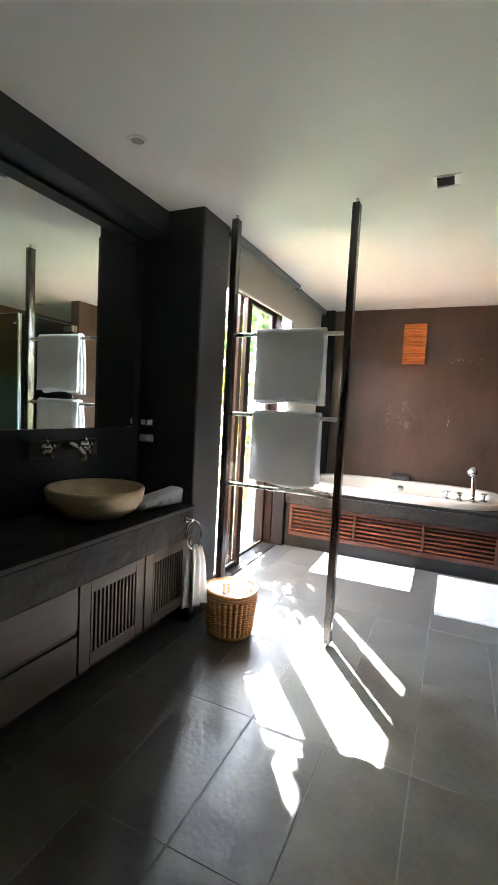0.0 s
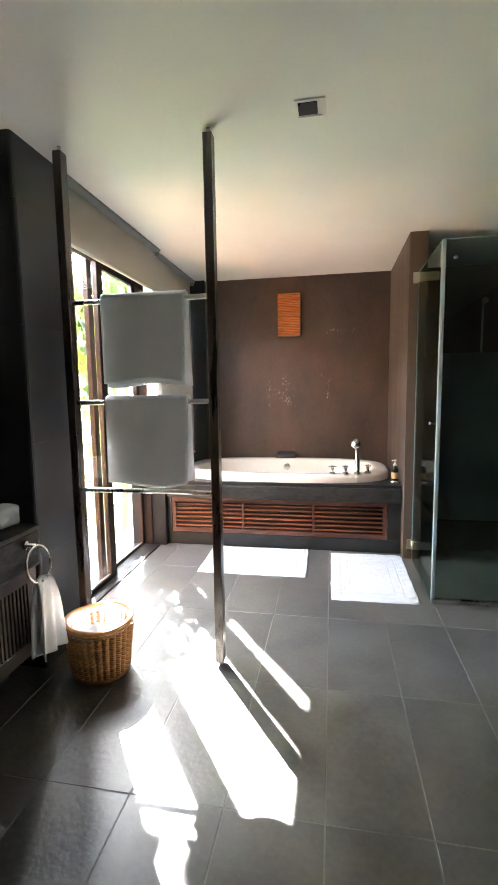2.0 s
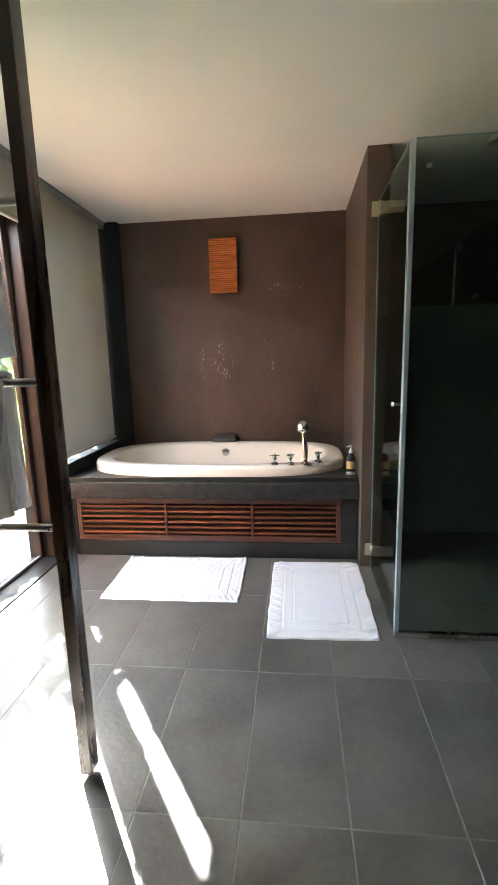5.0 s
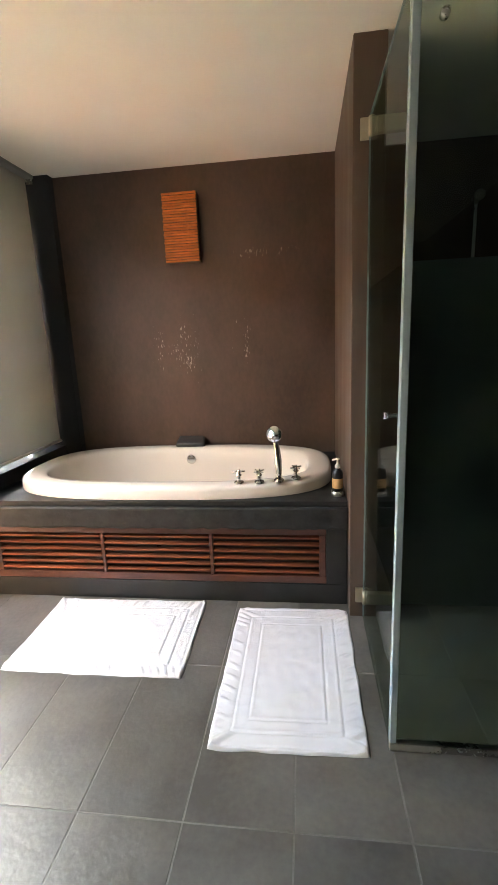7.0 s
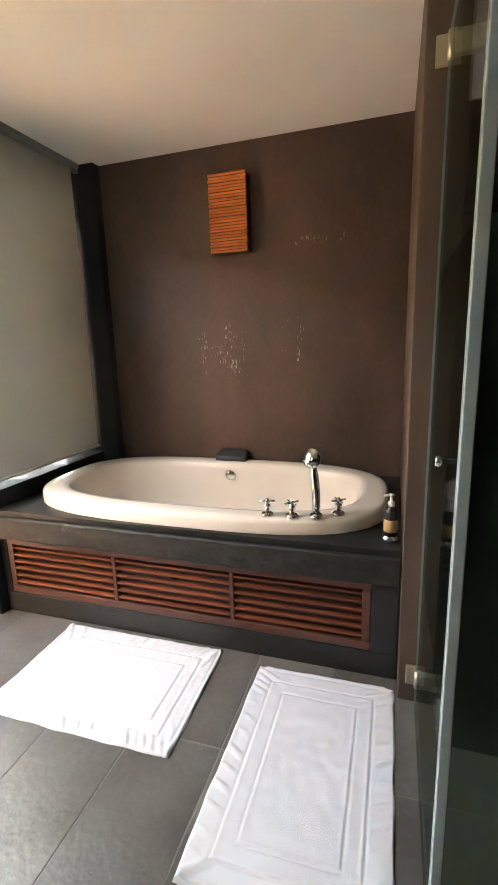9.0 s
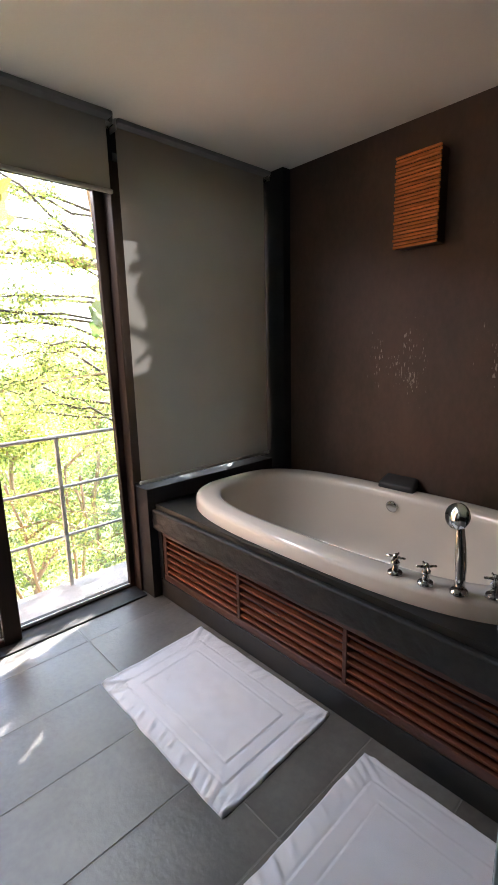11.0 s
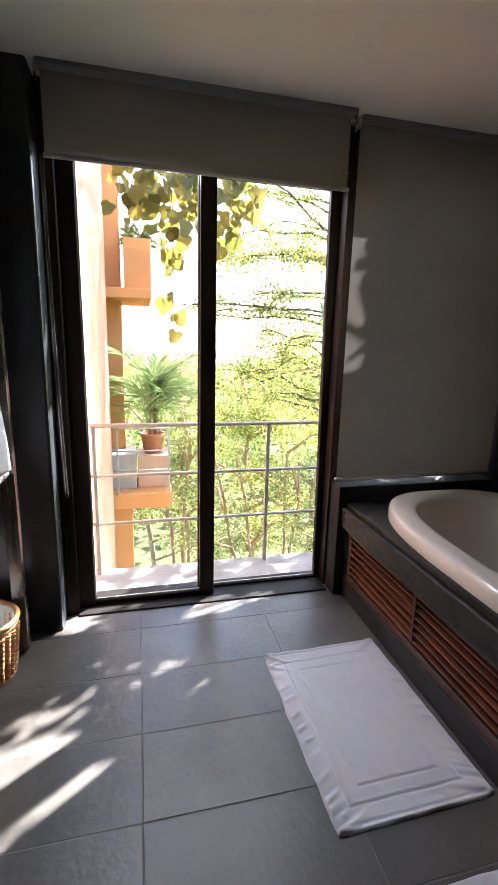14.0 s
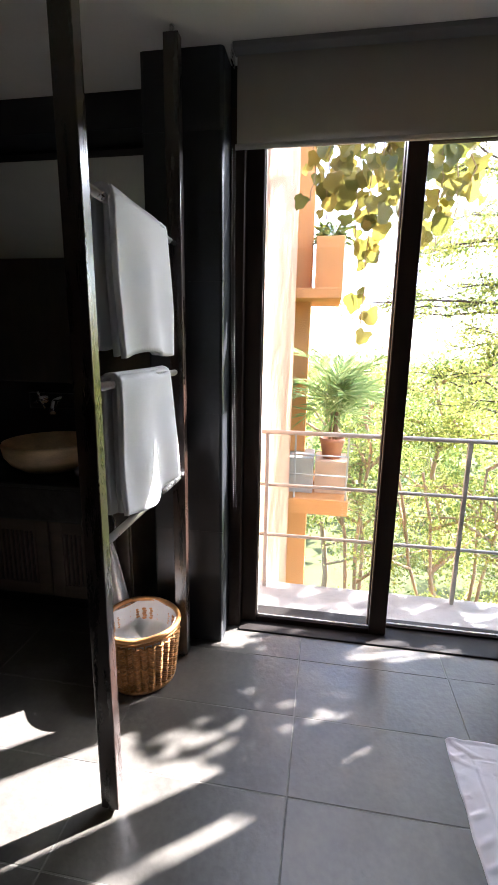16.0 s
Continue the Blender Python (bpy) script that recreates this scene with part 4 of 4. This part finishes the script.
planter = thing("planter_box", (-6.1, 3.45, -0.56), "pale peach planter trough on the neighbouring balcony", "planter")
part("trough", box(-6.35, -5.8, 3.22, 3.68, -0.56, -0.08, 0.012), M_PEACH, planter, "pale peach trough")
part("ledge", box(-6.38, -5.76, 2.80, 3.20, -0.56, -0.04, 0.012), M_CONC, planter)
pot = thing("plant_pot", (-6.05, 3.45, -0.08), "square terracotta pot holding a bamboo palm", "pot")
part("body", lathe([(0, 0), (0.13, 0), (0.17, 0.24), (0.185, 0.25), (0.185, 0.30), (0.16, 0.30), (0.15, 0.25), (0, 0.25)], (-6.05, 3.45, -0.08), 24), M_TERRA, pot, "", True)


def mesh_part(name, verts, faces, mat, parent=None, label="", kind=""):
    me = bpy.data.meshes.new(name)
    me.from_pydata(verts, [], faces)
    me.shade_smooth()
    me.materials.append(mat)
    ob = new(name, me)
    if parent is not None:
        ob.parent = parent
        ob.matrix_parent_inverse = Matrix.Translation(-parent.location)
    return tagged(ob, label, kind=kind)


def leaves(rng, centres, size, spread, droop=0.3):
    """Many small pointed leaves about the given centres, each four-sided and bent along its rib."""
    n = len(centres)
    c = centres + rng.normal(0, 1, (n, 3)) * np.array(spread)
    way = rng.normal(0, 1, (n, 3))
    way[:, 2] -= droop
    way /= np.linalg.norm(way, axis=1)[:, None]
    side = np.cross(way, rng.normal(0, 1, (n, 3)))
    side /= np.linalg.norm(side, axis=1)[:, None] + 1e-9
    normal = np.cross(way, side)
    s = size * rng.uniform(0.6, 1.4, (n, 1))
    v = np.stack([c, c + way * s * 0.5 + side * s * 0.27 + normal * s * 0.06, c + way * s, c + way * s * 0.5 - side * s * 0.27 + normal * s * 0.06], 1)
    idx = np.arange(n) * 4
    f = np.concatenate([np.stack([idx, idx + 1, idx + 2], 1), np.stack([idx, idx + 2, idx + 3], 1)])
    return v.reshape(-1, 3).tolist(), f.tolist()


def tree(name, base, height, radius, seed, count, size, mat, label, first=0.3, lean=(0, 0), flat=1.0, stems=1):
    """Tapered trunk, forking limbs and a loose crown of single leaves gathered on the twigs."""
    rng = np.random.default_rng(seed)
    t = thing(name, base, label, "tree")
    b = np.array(base, float)
    bm = bmesh.new()
    tips = []
    for st in range(stems):
        sway = rng.normal(0, 0.05 * height * (1 + 0.8 * (stems > 1)), 2)
        line = [b + np.array([lean[0] * f * height + sway[0] * f, lean[1] * f * height + sway[1] * f, height * f]) + np.append(rng.normal(0, 0.012 * height, 2) * (f > 0), 0) for f in np.linspace(0, 0.95, 7)]
        tube([tuple(p) for p in line], list(np.linspace(0.013 * height / stems ** 0.5, 0.004 * height, 7)), 8, bm)
        for k in range(11 // stems + 3):
            f = first + (1 - first) * rng.random() ** 0.8
            p0 = line[0] + (line[-1] - line[0]) * f * 0.95
            i = min(5, int(f * 6))
            p0 = line[i] + (line[i + 1] - line[i]) * (f * 6 - i if f < 1 else 1)
            a = rng.random() * 2 * math.pi
            reach = radius * rng.uniform(0.55, 1.05) * (1.1 - 0.55 * f)
            p1 = p0 + np.array([math.cos(a) * reach * 0.5, math.sin(a) * reach * 0.5, reach * 0.28 * flat])
            p2 = p0 + np.array([math.cos(a) * reach, math.sin(a) * reach, reach * rng.uniform(0.15, 0.5) * flat])
            tube([tuple(p0), tuple(p1), tuple(p2)], [0.006 * height, 0.004 * height, 0.0015 * height], 5, bm)
            for j in range(6):
                g = rng.uniform(0.3, 1.0)
                q0 = p0 + (p1 - p0) * g * 2 if g < 0.5 else p1 + (p2 - p1) * (g * 2 - 1)
                q1 = q0 + rng.normal(0, 0.26 * reach, 3) * np.array([1, 1, 0.55 * flat])
                tube([tuple(q0), tuple(q1)], [0.002 * height, 0.0008 * height], 4, bm, False)
                tips += [q0 + (q1 - q0) * w for w in (0.35, 0.6, 0.8, 1.0)]
    part("trunk", bm, M_BARK, t, "", True)
    tips = np.array(tips)
    v, f = leaves(rng, tips[rng.integers(0, len(tips), count)], size, (radius * 0.075, radius * 0.075, radius * 0.05))
    mesh_part("crown", v, f, mat, t)
    return t


tree("tree", (-8.8, 8.9, -6.5), 16.0, 4.4, 3, 44000, 0.07, M_LEAF, "tall leafy tree with spreading thin branches", 0.42, (0.0, -0.02), 0.42)
tree("tree", (-11.0, 6.6, -7.0), 8.4, 3.4, 5, 17000, 0.075, M_LEAF, "sunlit leafy tree below the balcony", 0.25)
tree("tree", (-9.5, 4.2, -6.5), 7.4, 2.8, 8, 12000, 0.065, M_LEAF2, "slender bright-barked tree beside the neighbouring wing", 0.3, (0.03, 0.02), 1.0, 3)
tree("tree", (-13.5, 9.0, -7.5), 8.6, 4.0, 11, 17000, 0.09, M_LEAF2, "sunlit leafy tree below the balcony", 0.2)
tree("tree", (-14.0, 3.6, -7.5), 8.2, 4.0, 14, 17000, 0.09, M_LEAF, "sunlit leafy tree below the balcony", 0.2)
tree("tree", (-7.2, 5.9, -6.0), 5.8, 2.2, 17, 9000, 0.06, M_LEAF, "many-stemmed bushy tree just beyond the railing", 0.2, (0, 0), 1.0, 4)
tree("tree", (-12.4, 11.4, -6.5), 6.6, 3.0, 21, 12000, 0.075, M_LEAF2, "sunlit leafy tree below the balcony", 0.2)
tree("tree", (-17.0, 13.0, -8.0), 10.0, 4.8, 23, 20000, 0.13, M_LEAF, "sunlit leafy tree below the balcony", 0.2)


def spray_tree(base, top, seed, limbs, label):
    """A thin trunk whose long limbs sweep out in flat, feathery sprays of small leaves."""
    rng = np.random.default_rng(seed)
    t = thing("tree", base, label, "tree")
    b = np.array(base, float)
    bm = bmesh.new()
    line = [b + np.array([rng.normal(0, 0.06), rng.normal(0, 0.06), (top - b[2]) * f]) for f in np.linspace(0, 1, 8)]
    tube([tuple(p) for p in line], list(np.linspace(0.15, 0.03, 8)), 8, bm)
    spots = []
    for k in range(limbs):
        z = -0.4 + (top - 0.9) * (k + rng.random()) / limbs
        p0 = np.array([b[0], b[1], z])
        a = rng.uniform(-2.5, -0.95) if k % 5 else rng.uniform(0, 3.0)
        reach = rng.uniform(2.2, 4.4) * (1.0 if z > 1.4 else 0.7)
        way = np.array([math.cos(a), math.sin(a), 0.0])
        side = np.array([-way[1], way[0], 0.0])
        rise = rng.uniform(0.2, 2.0)
        pts = [p0 + way * reach * f + np.array([0, 0, rise * f ** 0.8 - 0.35 * f * f + 0.05 * rng.normal()]) + side * 0.10 * rng.normal() * f for f in np.linspace(0, 1, 8)]
        tube([tuple(p) for p in pts], list(np.linspace(0.036, 0.008, 8)), 5, bm, False)
        for j in range(18):
            f = rng.uniform(0.22, 1.0)
            i = min(6, int(f * 7))
            q0 = pts[i] + (pts[i + 1] - pts[i]) * (f * 7 - i)
            out = rng.uniform(0.3, 0.95) * (1.1 - 0.5 * f)
            q1 = q0 + (way * rng.uniform(0.4, 0.9) + side * rng.choice((-1, 1)) * rng.uniform(0.3, 0.9)) * out + np.array([0, 0, rng.uniform(-0.25, 0.32)])
            tube([tuple(q0), tuple(q1)], [0.010, 0.004], 4, bm, False)
            n = int(70 * (0.75 if z < 1.7 else 1.25))
            g = rng.uniform(0.15, 1.05, (n, 1))
            spots.append(q0 + (q1 - q0) * g + rng.normal(0, 1, (n, 3)) * np.array([0.11, 0.11, 0.06]))
    part("trunk", bm, M_TWIG, t, "", True)
    v, f = leaves(rng, np.concatenate(spots), 0.052, (0.01, 0.01, 0.01))
    mesh_part("crown", v, f, M_LEAF, t)


spray_tree((-8.4, 7.9, -6.5), 5.6, 31, 27, "tall thin tree with airy feathery branches of small leaves")

rng = np.random.default_rng(40)
centres = np.stack([-20 - 60 * rng.random(9000), -30 + 90 * rng.random(9000), rng.random(9000)], 1)
centres[:, 2] = -7.5 + 7.0 * centres[:, 2] ** 0.7 * (0.75 + 0.25 * np.sin(centres[:, 1] * 0.35) * np.cos(centres[:, 0] * 0.2)) + np.maximum(0, np.sin(centres[:, 1] * 1.1 + centres[:, 0] * 0.3)) * 1.5 * centres[:, 2]
v, f = leaves(rng, np.repeat(centres, 3, 0), 0.75, (0.6, 0.6, 0.5))
tagged(mesh_part("far_woods", v, f, M_LEAF2, None, "distant sunlit woodland on the slope"), category="woods", kind="stuff")
ground = bmesh.new()
bmesh.ops.create_grid(ground, x_segments=40, y_segments=40, size=400)
for vtx in ground.verts:
    d = math.hypot(vtx.co.x, vtx.co.y)
    vtx.co.z = -7.5 + 0.5 * noise.noise(vtx.co * 0.05)
tagged(part("ground", ground, M_GROUND), "green forest ground below the building", "ground", kind="structure")

# vine that hangs before the balcony
def vine_leaves(points, size, seed):
    r = np.random.default_rng(seed)
    vs, fs = [], []
    for p in points:
        a, tilt = r.random() * 2 * math.pi, r.uniform(-0.6, 0.6)
        m = Matrix.Translation(Vector(p)) @ Euler((math.pi / 2 + tilt, r.uniform(-0.5, 0.5), a if r.random() < 0.35 else math.pi / 2 + r.uniform(-0.6, 0.6))).to_matrix().to_4x4()
        s = size * r.uniform(0.5, 1.35)
        i0 = len(vs)
        fold, cup = r.uniform(0.02, 0.10), r.uniform(-0.06, 0.06)
        for k in range(16):
            g = 2 * math.pi * k / 16
            rad = 0.50 + 0.05 * math.cos(g * 3 + math.pi) + 0.045 * math.cos(5 * g + 1) - 0.15 * math.exp(-(min(g, 2 * math.pi - g) / 0.32) ** 2) + 0.08 * math.exp(-((g - math.pi) / 0.28) ** 2) + 0.05 * r.uniform(-1, 1)
            vs.append(m @ Vector((s * rad * math.sin(g), s * (rad * math.cos(g) - 0.4), s * (fold * abs(math.sin(g)) + cup * math.cos(2 * g)))))
        vs.append(m @ Vector((0, -0.4 * s, 0)))
        for k in range(16):
            fs.append((i0 + 16, i0 + k, i0 + (k + 1) % 16))
    return [tuple(q) for q in vs], fs


vine = thing("hanging_vine", (-2.75, 3.6, 1.6), "vine with broad yellow-green leaves hanging before the balcony", "vine")
bm = bmesh.new()
rv = random.Random(9)
spots = []
for y, z_low, dens in ((3.53, 1.58, 16), (3.44, 2.22, 10), (3.25, 2.36, 9), (3.34, 2.45, 9), (3.60, 2.08, 12), (3.72, 2.36, 11), (3.84, 2.22, 12), (3.95, 2.18, 13), (4.05, 2.32, 10), (4.14, 2.42, 8), (3.16, 2.46, 7), (3.66, 2.5, 8)):
    top = 2.97
    line = [(-2.75 + 0.05 * rv.uniform(-1, 1), y + 0.02 * rv.uniform(-1, 1), top + (z_low - top) * k / 8) for k in range(9)]
    tube(line, 0.004, 5, bm)
    dens = int(dens * 1.7)
    for k in range(dens):
        f = ((k + rv.random()) / dens) ** 0.75
        z = z_low + (top - z_low) * f
        spots.append((-2.75 + rv.uniform(-0.10, 0.10), y + rv.uniform(-0.075, 0.075), z))
part("stem", bm, M_BARK, vine, "thin brown stems")
v, f = vine_leaves(spots, 0.108, 2)
mesh_part("foliage", v, f, M_VINE, vine)
# unseen beam, added to hold the vine and bound the sun patches
tagged(part("vine_beam", box(-2.85, -2.65, 2.885, 4.45, 2.97, 3.02, 0.005), M_RAIL), "added thin metal beam, out of view, carrying the vine", "beam", kind="structure")


# added tree beside the balcony: its leaves are placed to dapple the floor
slim = thing("tree", (-2.95, 6.3, -7.5), "added broad-leaved tree, mostly out of view, that shapes the sun patches", "tree")
bm = tube([(-2.95, 6.3, -7.5), (-3.0, 6.25, -3.0), (-2.9, 6.35, 1.0), (-2.95, 6.7, 3.0), (-2.9, 6.8, 4.7)], [0.11, 0.09, 0.06, 0.035, 0.012], 8)
spots = []
for k in range(74):
    low = k < 26
    p0 = Vector((-2.92, 6.33 if low else 6.65, rv.uniform(0.6, 1.8) if low else rv.uniform(2.3, 4.4)))
    p1 = Vector((-2.9 + rv.uniform(-0.3, 0.3), rv.uniform(4.9, 5.95), rv.uniform(1.4, 2.72))) if low else Vector((-2.9 + rv.uniform(-0.3, 0.3), rv.uniform(6.25, 7.35), rv.uniform(2.4, 4.7)))
    tube([p0, (p0 + p1) / 2 + Vector((0, 0, 0.08)), p1], [0.014, 0.009, 0.003], 5, bm)
    for j in range(15 if low else 20):
        f = rv.uniform(0.25, 1.05)
        q = p0 + (p1 - p0) * f + Vector((rv.uniform(-0.1, 0.1), rv.uniform(-0.09, 0.09), rv.uniform(-0.09, 0.09)))
        if low or q.y + (q.x + 2.9) * 1.332 > 6.33:
            spots.append(q)
for k in range(270):
    spots.append(Vector((-2.9 + rv.uniform(-0.25, 0.25), rv.uniform(4.9, 5.95), rv.uniform(1.8, 2.84))))
spots = [q for q in spots if q.y > 5.12 or q.z < 2.68]
for k in range(120):
    dx = rv.uniform(-0.2, 0.2)
    spots.append(Vector((-2.9 + dx, rv.uniform(5.95, 6.24) - 1.332 * dx, (rv.uniform(2.2, 2.72) if k % 3 == 0 else rv.uniform(2.9, 3.24)) - 1.45 * dx)))
for k in range(190):
    dx = rv.uniform(-0.25, 0.25)
    spots.append(Vector((-2.9 + dx, rv.uniform(6.33, 6.75) - 1.332 * dx, rv.uniform(2.4, 4.2) - 1.45 * dx)))
# added high branch whose leaves cut off the sun
tube([(-2.93, 6.7, 3.3), (-2.85, 5.6, 3.62), (-2.75, 4.25, 3.76)], [0.02, 0.012, 0.004], 5, bm)
for k in range(210):
    spots.append(Vector((-2.78 + rv.uniform(-0.15, 0.15), rv.uniform(3.95, 4.78), rv.uniform(3.46, 4.08))))
# extra unseen branches and leaves that shade the basket, floor and balcony
for p1 in ((-4.0, 6.3, 3.9), (-4.1, 6.6, 3.5), (-4.4, 6.6, 3.3), (-4.5, 7.2, 3.4)):
    tube([(-2.95, 6.72, 3.1), ((p1[0] - 2.95) / 2, (p1[1] + 6.72) / 2, 3.5), p1], [0.022, 0.015, 0.005], 5, bm)
for y0, y1, z0, z1, count in ((2.92, 3.34, 0.62, 1.02, 75), (3.10, 3.75, 0.25, 0.95, 95)):
    for k in range(count):
        s = rv.uniform(3.5, 4.1)
        spots.append(Vector((-1.75 - 0.6 * s, rv.uniform(y0, y1) + 0.799 * s, rv.uniform(z0, z1) + 0.87 * s)))
for k in range(95):
    s = rv.uniform(3.7, 4.3)
    spots.append(Vector((rv.uniform(-2.26, -1.98) - 0.6 * s, rv.uniform(2.9, 4.5) + 0.799 * s, 0.87 * s)))
part("trunk", bm, M_BARK, slim, "", True)


def in_gap(q):
    """Gaps left in the added crown, named by the floor place that the sun reaches through them."""
    s = q[2] / 0.87
    x, y = q[0] + 0.6 * s, q[1] - 0.799 * s
    return (-1.70 < x < -1.49 and 3.36 < y < 4.16) or (-1.52 < x < -1.15 and y < 3.75 and rv.random() < 0.16)


spots = [q for q in spots if not in_gap(q)]
v, f = vine_leaves(spots, 0.13, 5)
mesh_part("crown", v, f, M_LEAF2, slim)
fine_spots = [Vector((-2.9, rv.uniform(6.20, 6.36), rv.uniform(2.55, 4.3))) + rv.uniform(-0.1, 0.1) * Vector((1, -1.332, -1.45)) for k in range(300)]
v, f = vine_leaves(fine_spots, 0.07, 6)
mesh_part("twig_leaves", v, f, M_LEAF2, slim)


def fronds(name, base, count, length, seed, label, mat, category):
    """Arching stems with narrow leaflets on both sides."""
    r = random.Random(seed)
    t = thing(name, base, label, category)
    vs, fs, bm = [], [], bmesh.new()
    for k in range(count):
        a, tall = r.random() * 2 * math.pi, r.uniform(0.5, 1.0) * length
        wide, bend = r.uniform(0.15, 0.75), r.uniform(0.35, 0.95)
        foot = Vector(base) + Vector((r.uniform(-0.12, 0.12), r.uniform(-0.12, 0.12), r.uniform(-0.35, 0.05) * length))
        pts = []
        for j in range(9):
            s = j / 8
            out = tall * wide * s ** 1.2
            pts.append(foot + Vector((math.cos(a) * out, math.sin(a) * out, tall * (1.15 * s - bend * s * s))))
        tube(pts, [0.008 * (1 - 0.7 * j / 8) for j in range(9)], 4, bm, False)
        for j in range(3, 9):
            for sgn in (-1, 1):
                for rep in (0, 0.5):
                    p = pts[j] + (pts[j] - pts[j - 1]) * rep
                    way = (pts[j] - pts[j - 1]).normalized()
                    side = way.cross(Vector((0, 0, 1))).normalized() * sgn
                    tip = p + (side * 0.7 + way * 0.8 + Vector((0, 0, r.uniform(-0.35, 0.35)))).normalized() * length * r.uniform(0.20, 0.34)
                    w = way * 0.010
                    i0 = len(vs)
                    mid = (p + tip) / 2 + Vector((0, 0, 0.02))
                    vs += [tuple(p), tuple(mid + w), tuple(tip), tuple(mid - w)]
                    fs += [(i0, i0 + 1, i0 + 2), (i0, i0 + 2, i0 + 3)]
    part("stem", bm, M_PALM, t)
    mesh_part("leaflets", vs, fs, mat, t)


fronds("potted_palm", (-6.05, 3.47, 0.62), 44, 1.10, 4, "green bamboo palm with arching feathery fronds", M_PALM, "palm")
palm_base = bpy.data.objects["potted_palm"]
for dx, dy in ((0.0, 0.0), (0.05, 0.04), (-0.04, 0.05), (0.02, -0.06)):
    part("cane", tube([(-6.05 + dx, 3.47 + dy, 0.15), (-6.05 + dx * 0.7, 3.47 + dy * 0.7, 0.62)], [0.022, 0.018], 7), M_BARK, palm_base, "slender brown cane", True)
fronds("planter_shrub", (-6.2, 3.28, 2.90), 22, 0.45, 6, "bushy green plant in the upper planter", M_LEAF, "plant")

# ---- floor tiles ----
TW, TL, X0, Y0 = 0.3555, 0.708, -0.062, 3.24


def tile_mesh(w, l):
    me = bpy.data.meshes.new("floor_tile")
    bm = box(-w / 2, w / 2, -l / 2, l / 2, -0.012, 0.0)
    top = [e for e in bm.edges if all(v.co.z > -0.001 for v in e.verts)]
    bmesh.ops.bevel(bm, geom=top, offset=0.0015, segments=1, affect="EDGES")
    bm.to_mesh(me)
    bm.free()
    me.materials.append(M_FLOOR)
    return me


shapes = {}
rt = random.Random(3)
for i in range(-6, 7):
    for j in range(-8, 5):
        x0, x1 = X0 + i * TW + 0.0022, X0 + (i + 1) * TW - 0.0022
        y0, y1 = Y0 + j * TL + 0.0022, Y0 + (j + 1) * TL - 0.0022
        x0, x1, y0, y1 = max(x0, -1.9), min(x1, EAST), max(y0, SOUTH), min(y1, BACK)
        if x1 - x0 < 0.02 or y1 - y0 < 0.02:
            continue
        key = (round(x1 - x0, 3), round(y1 - y0, 3))
        if key not in shapes:
            shapes[key] = tile_mesh(*key)
        ob = new("floor_tile", shapes[key])
        ob.parent = floor
        ob.location = ((x0 + x1) / 2, (y0 + y1) / 2, rt.uniform(-0.0006, 0.0004))
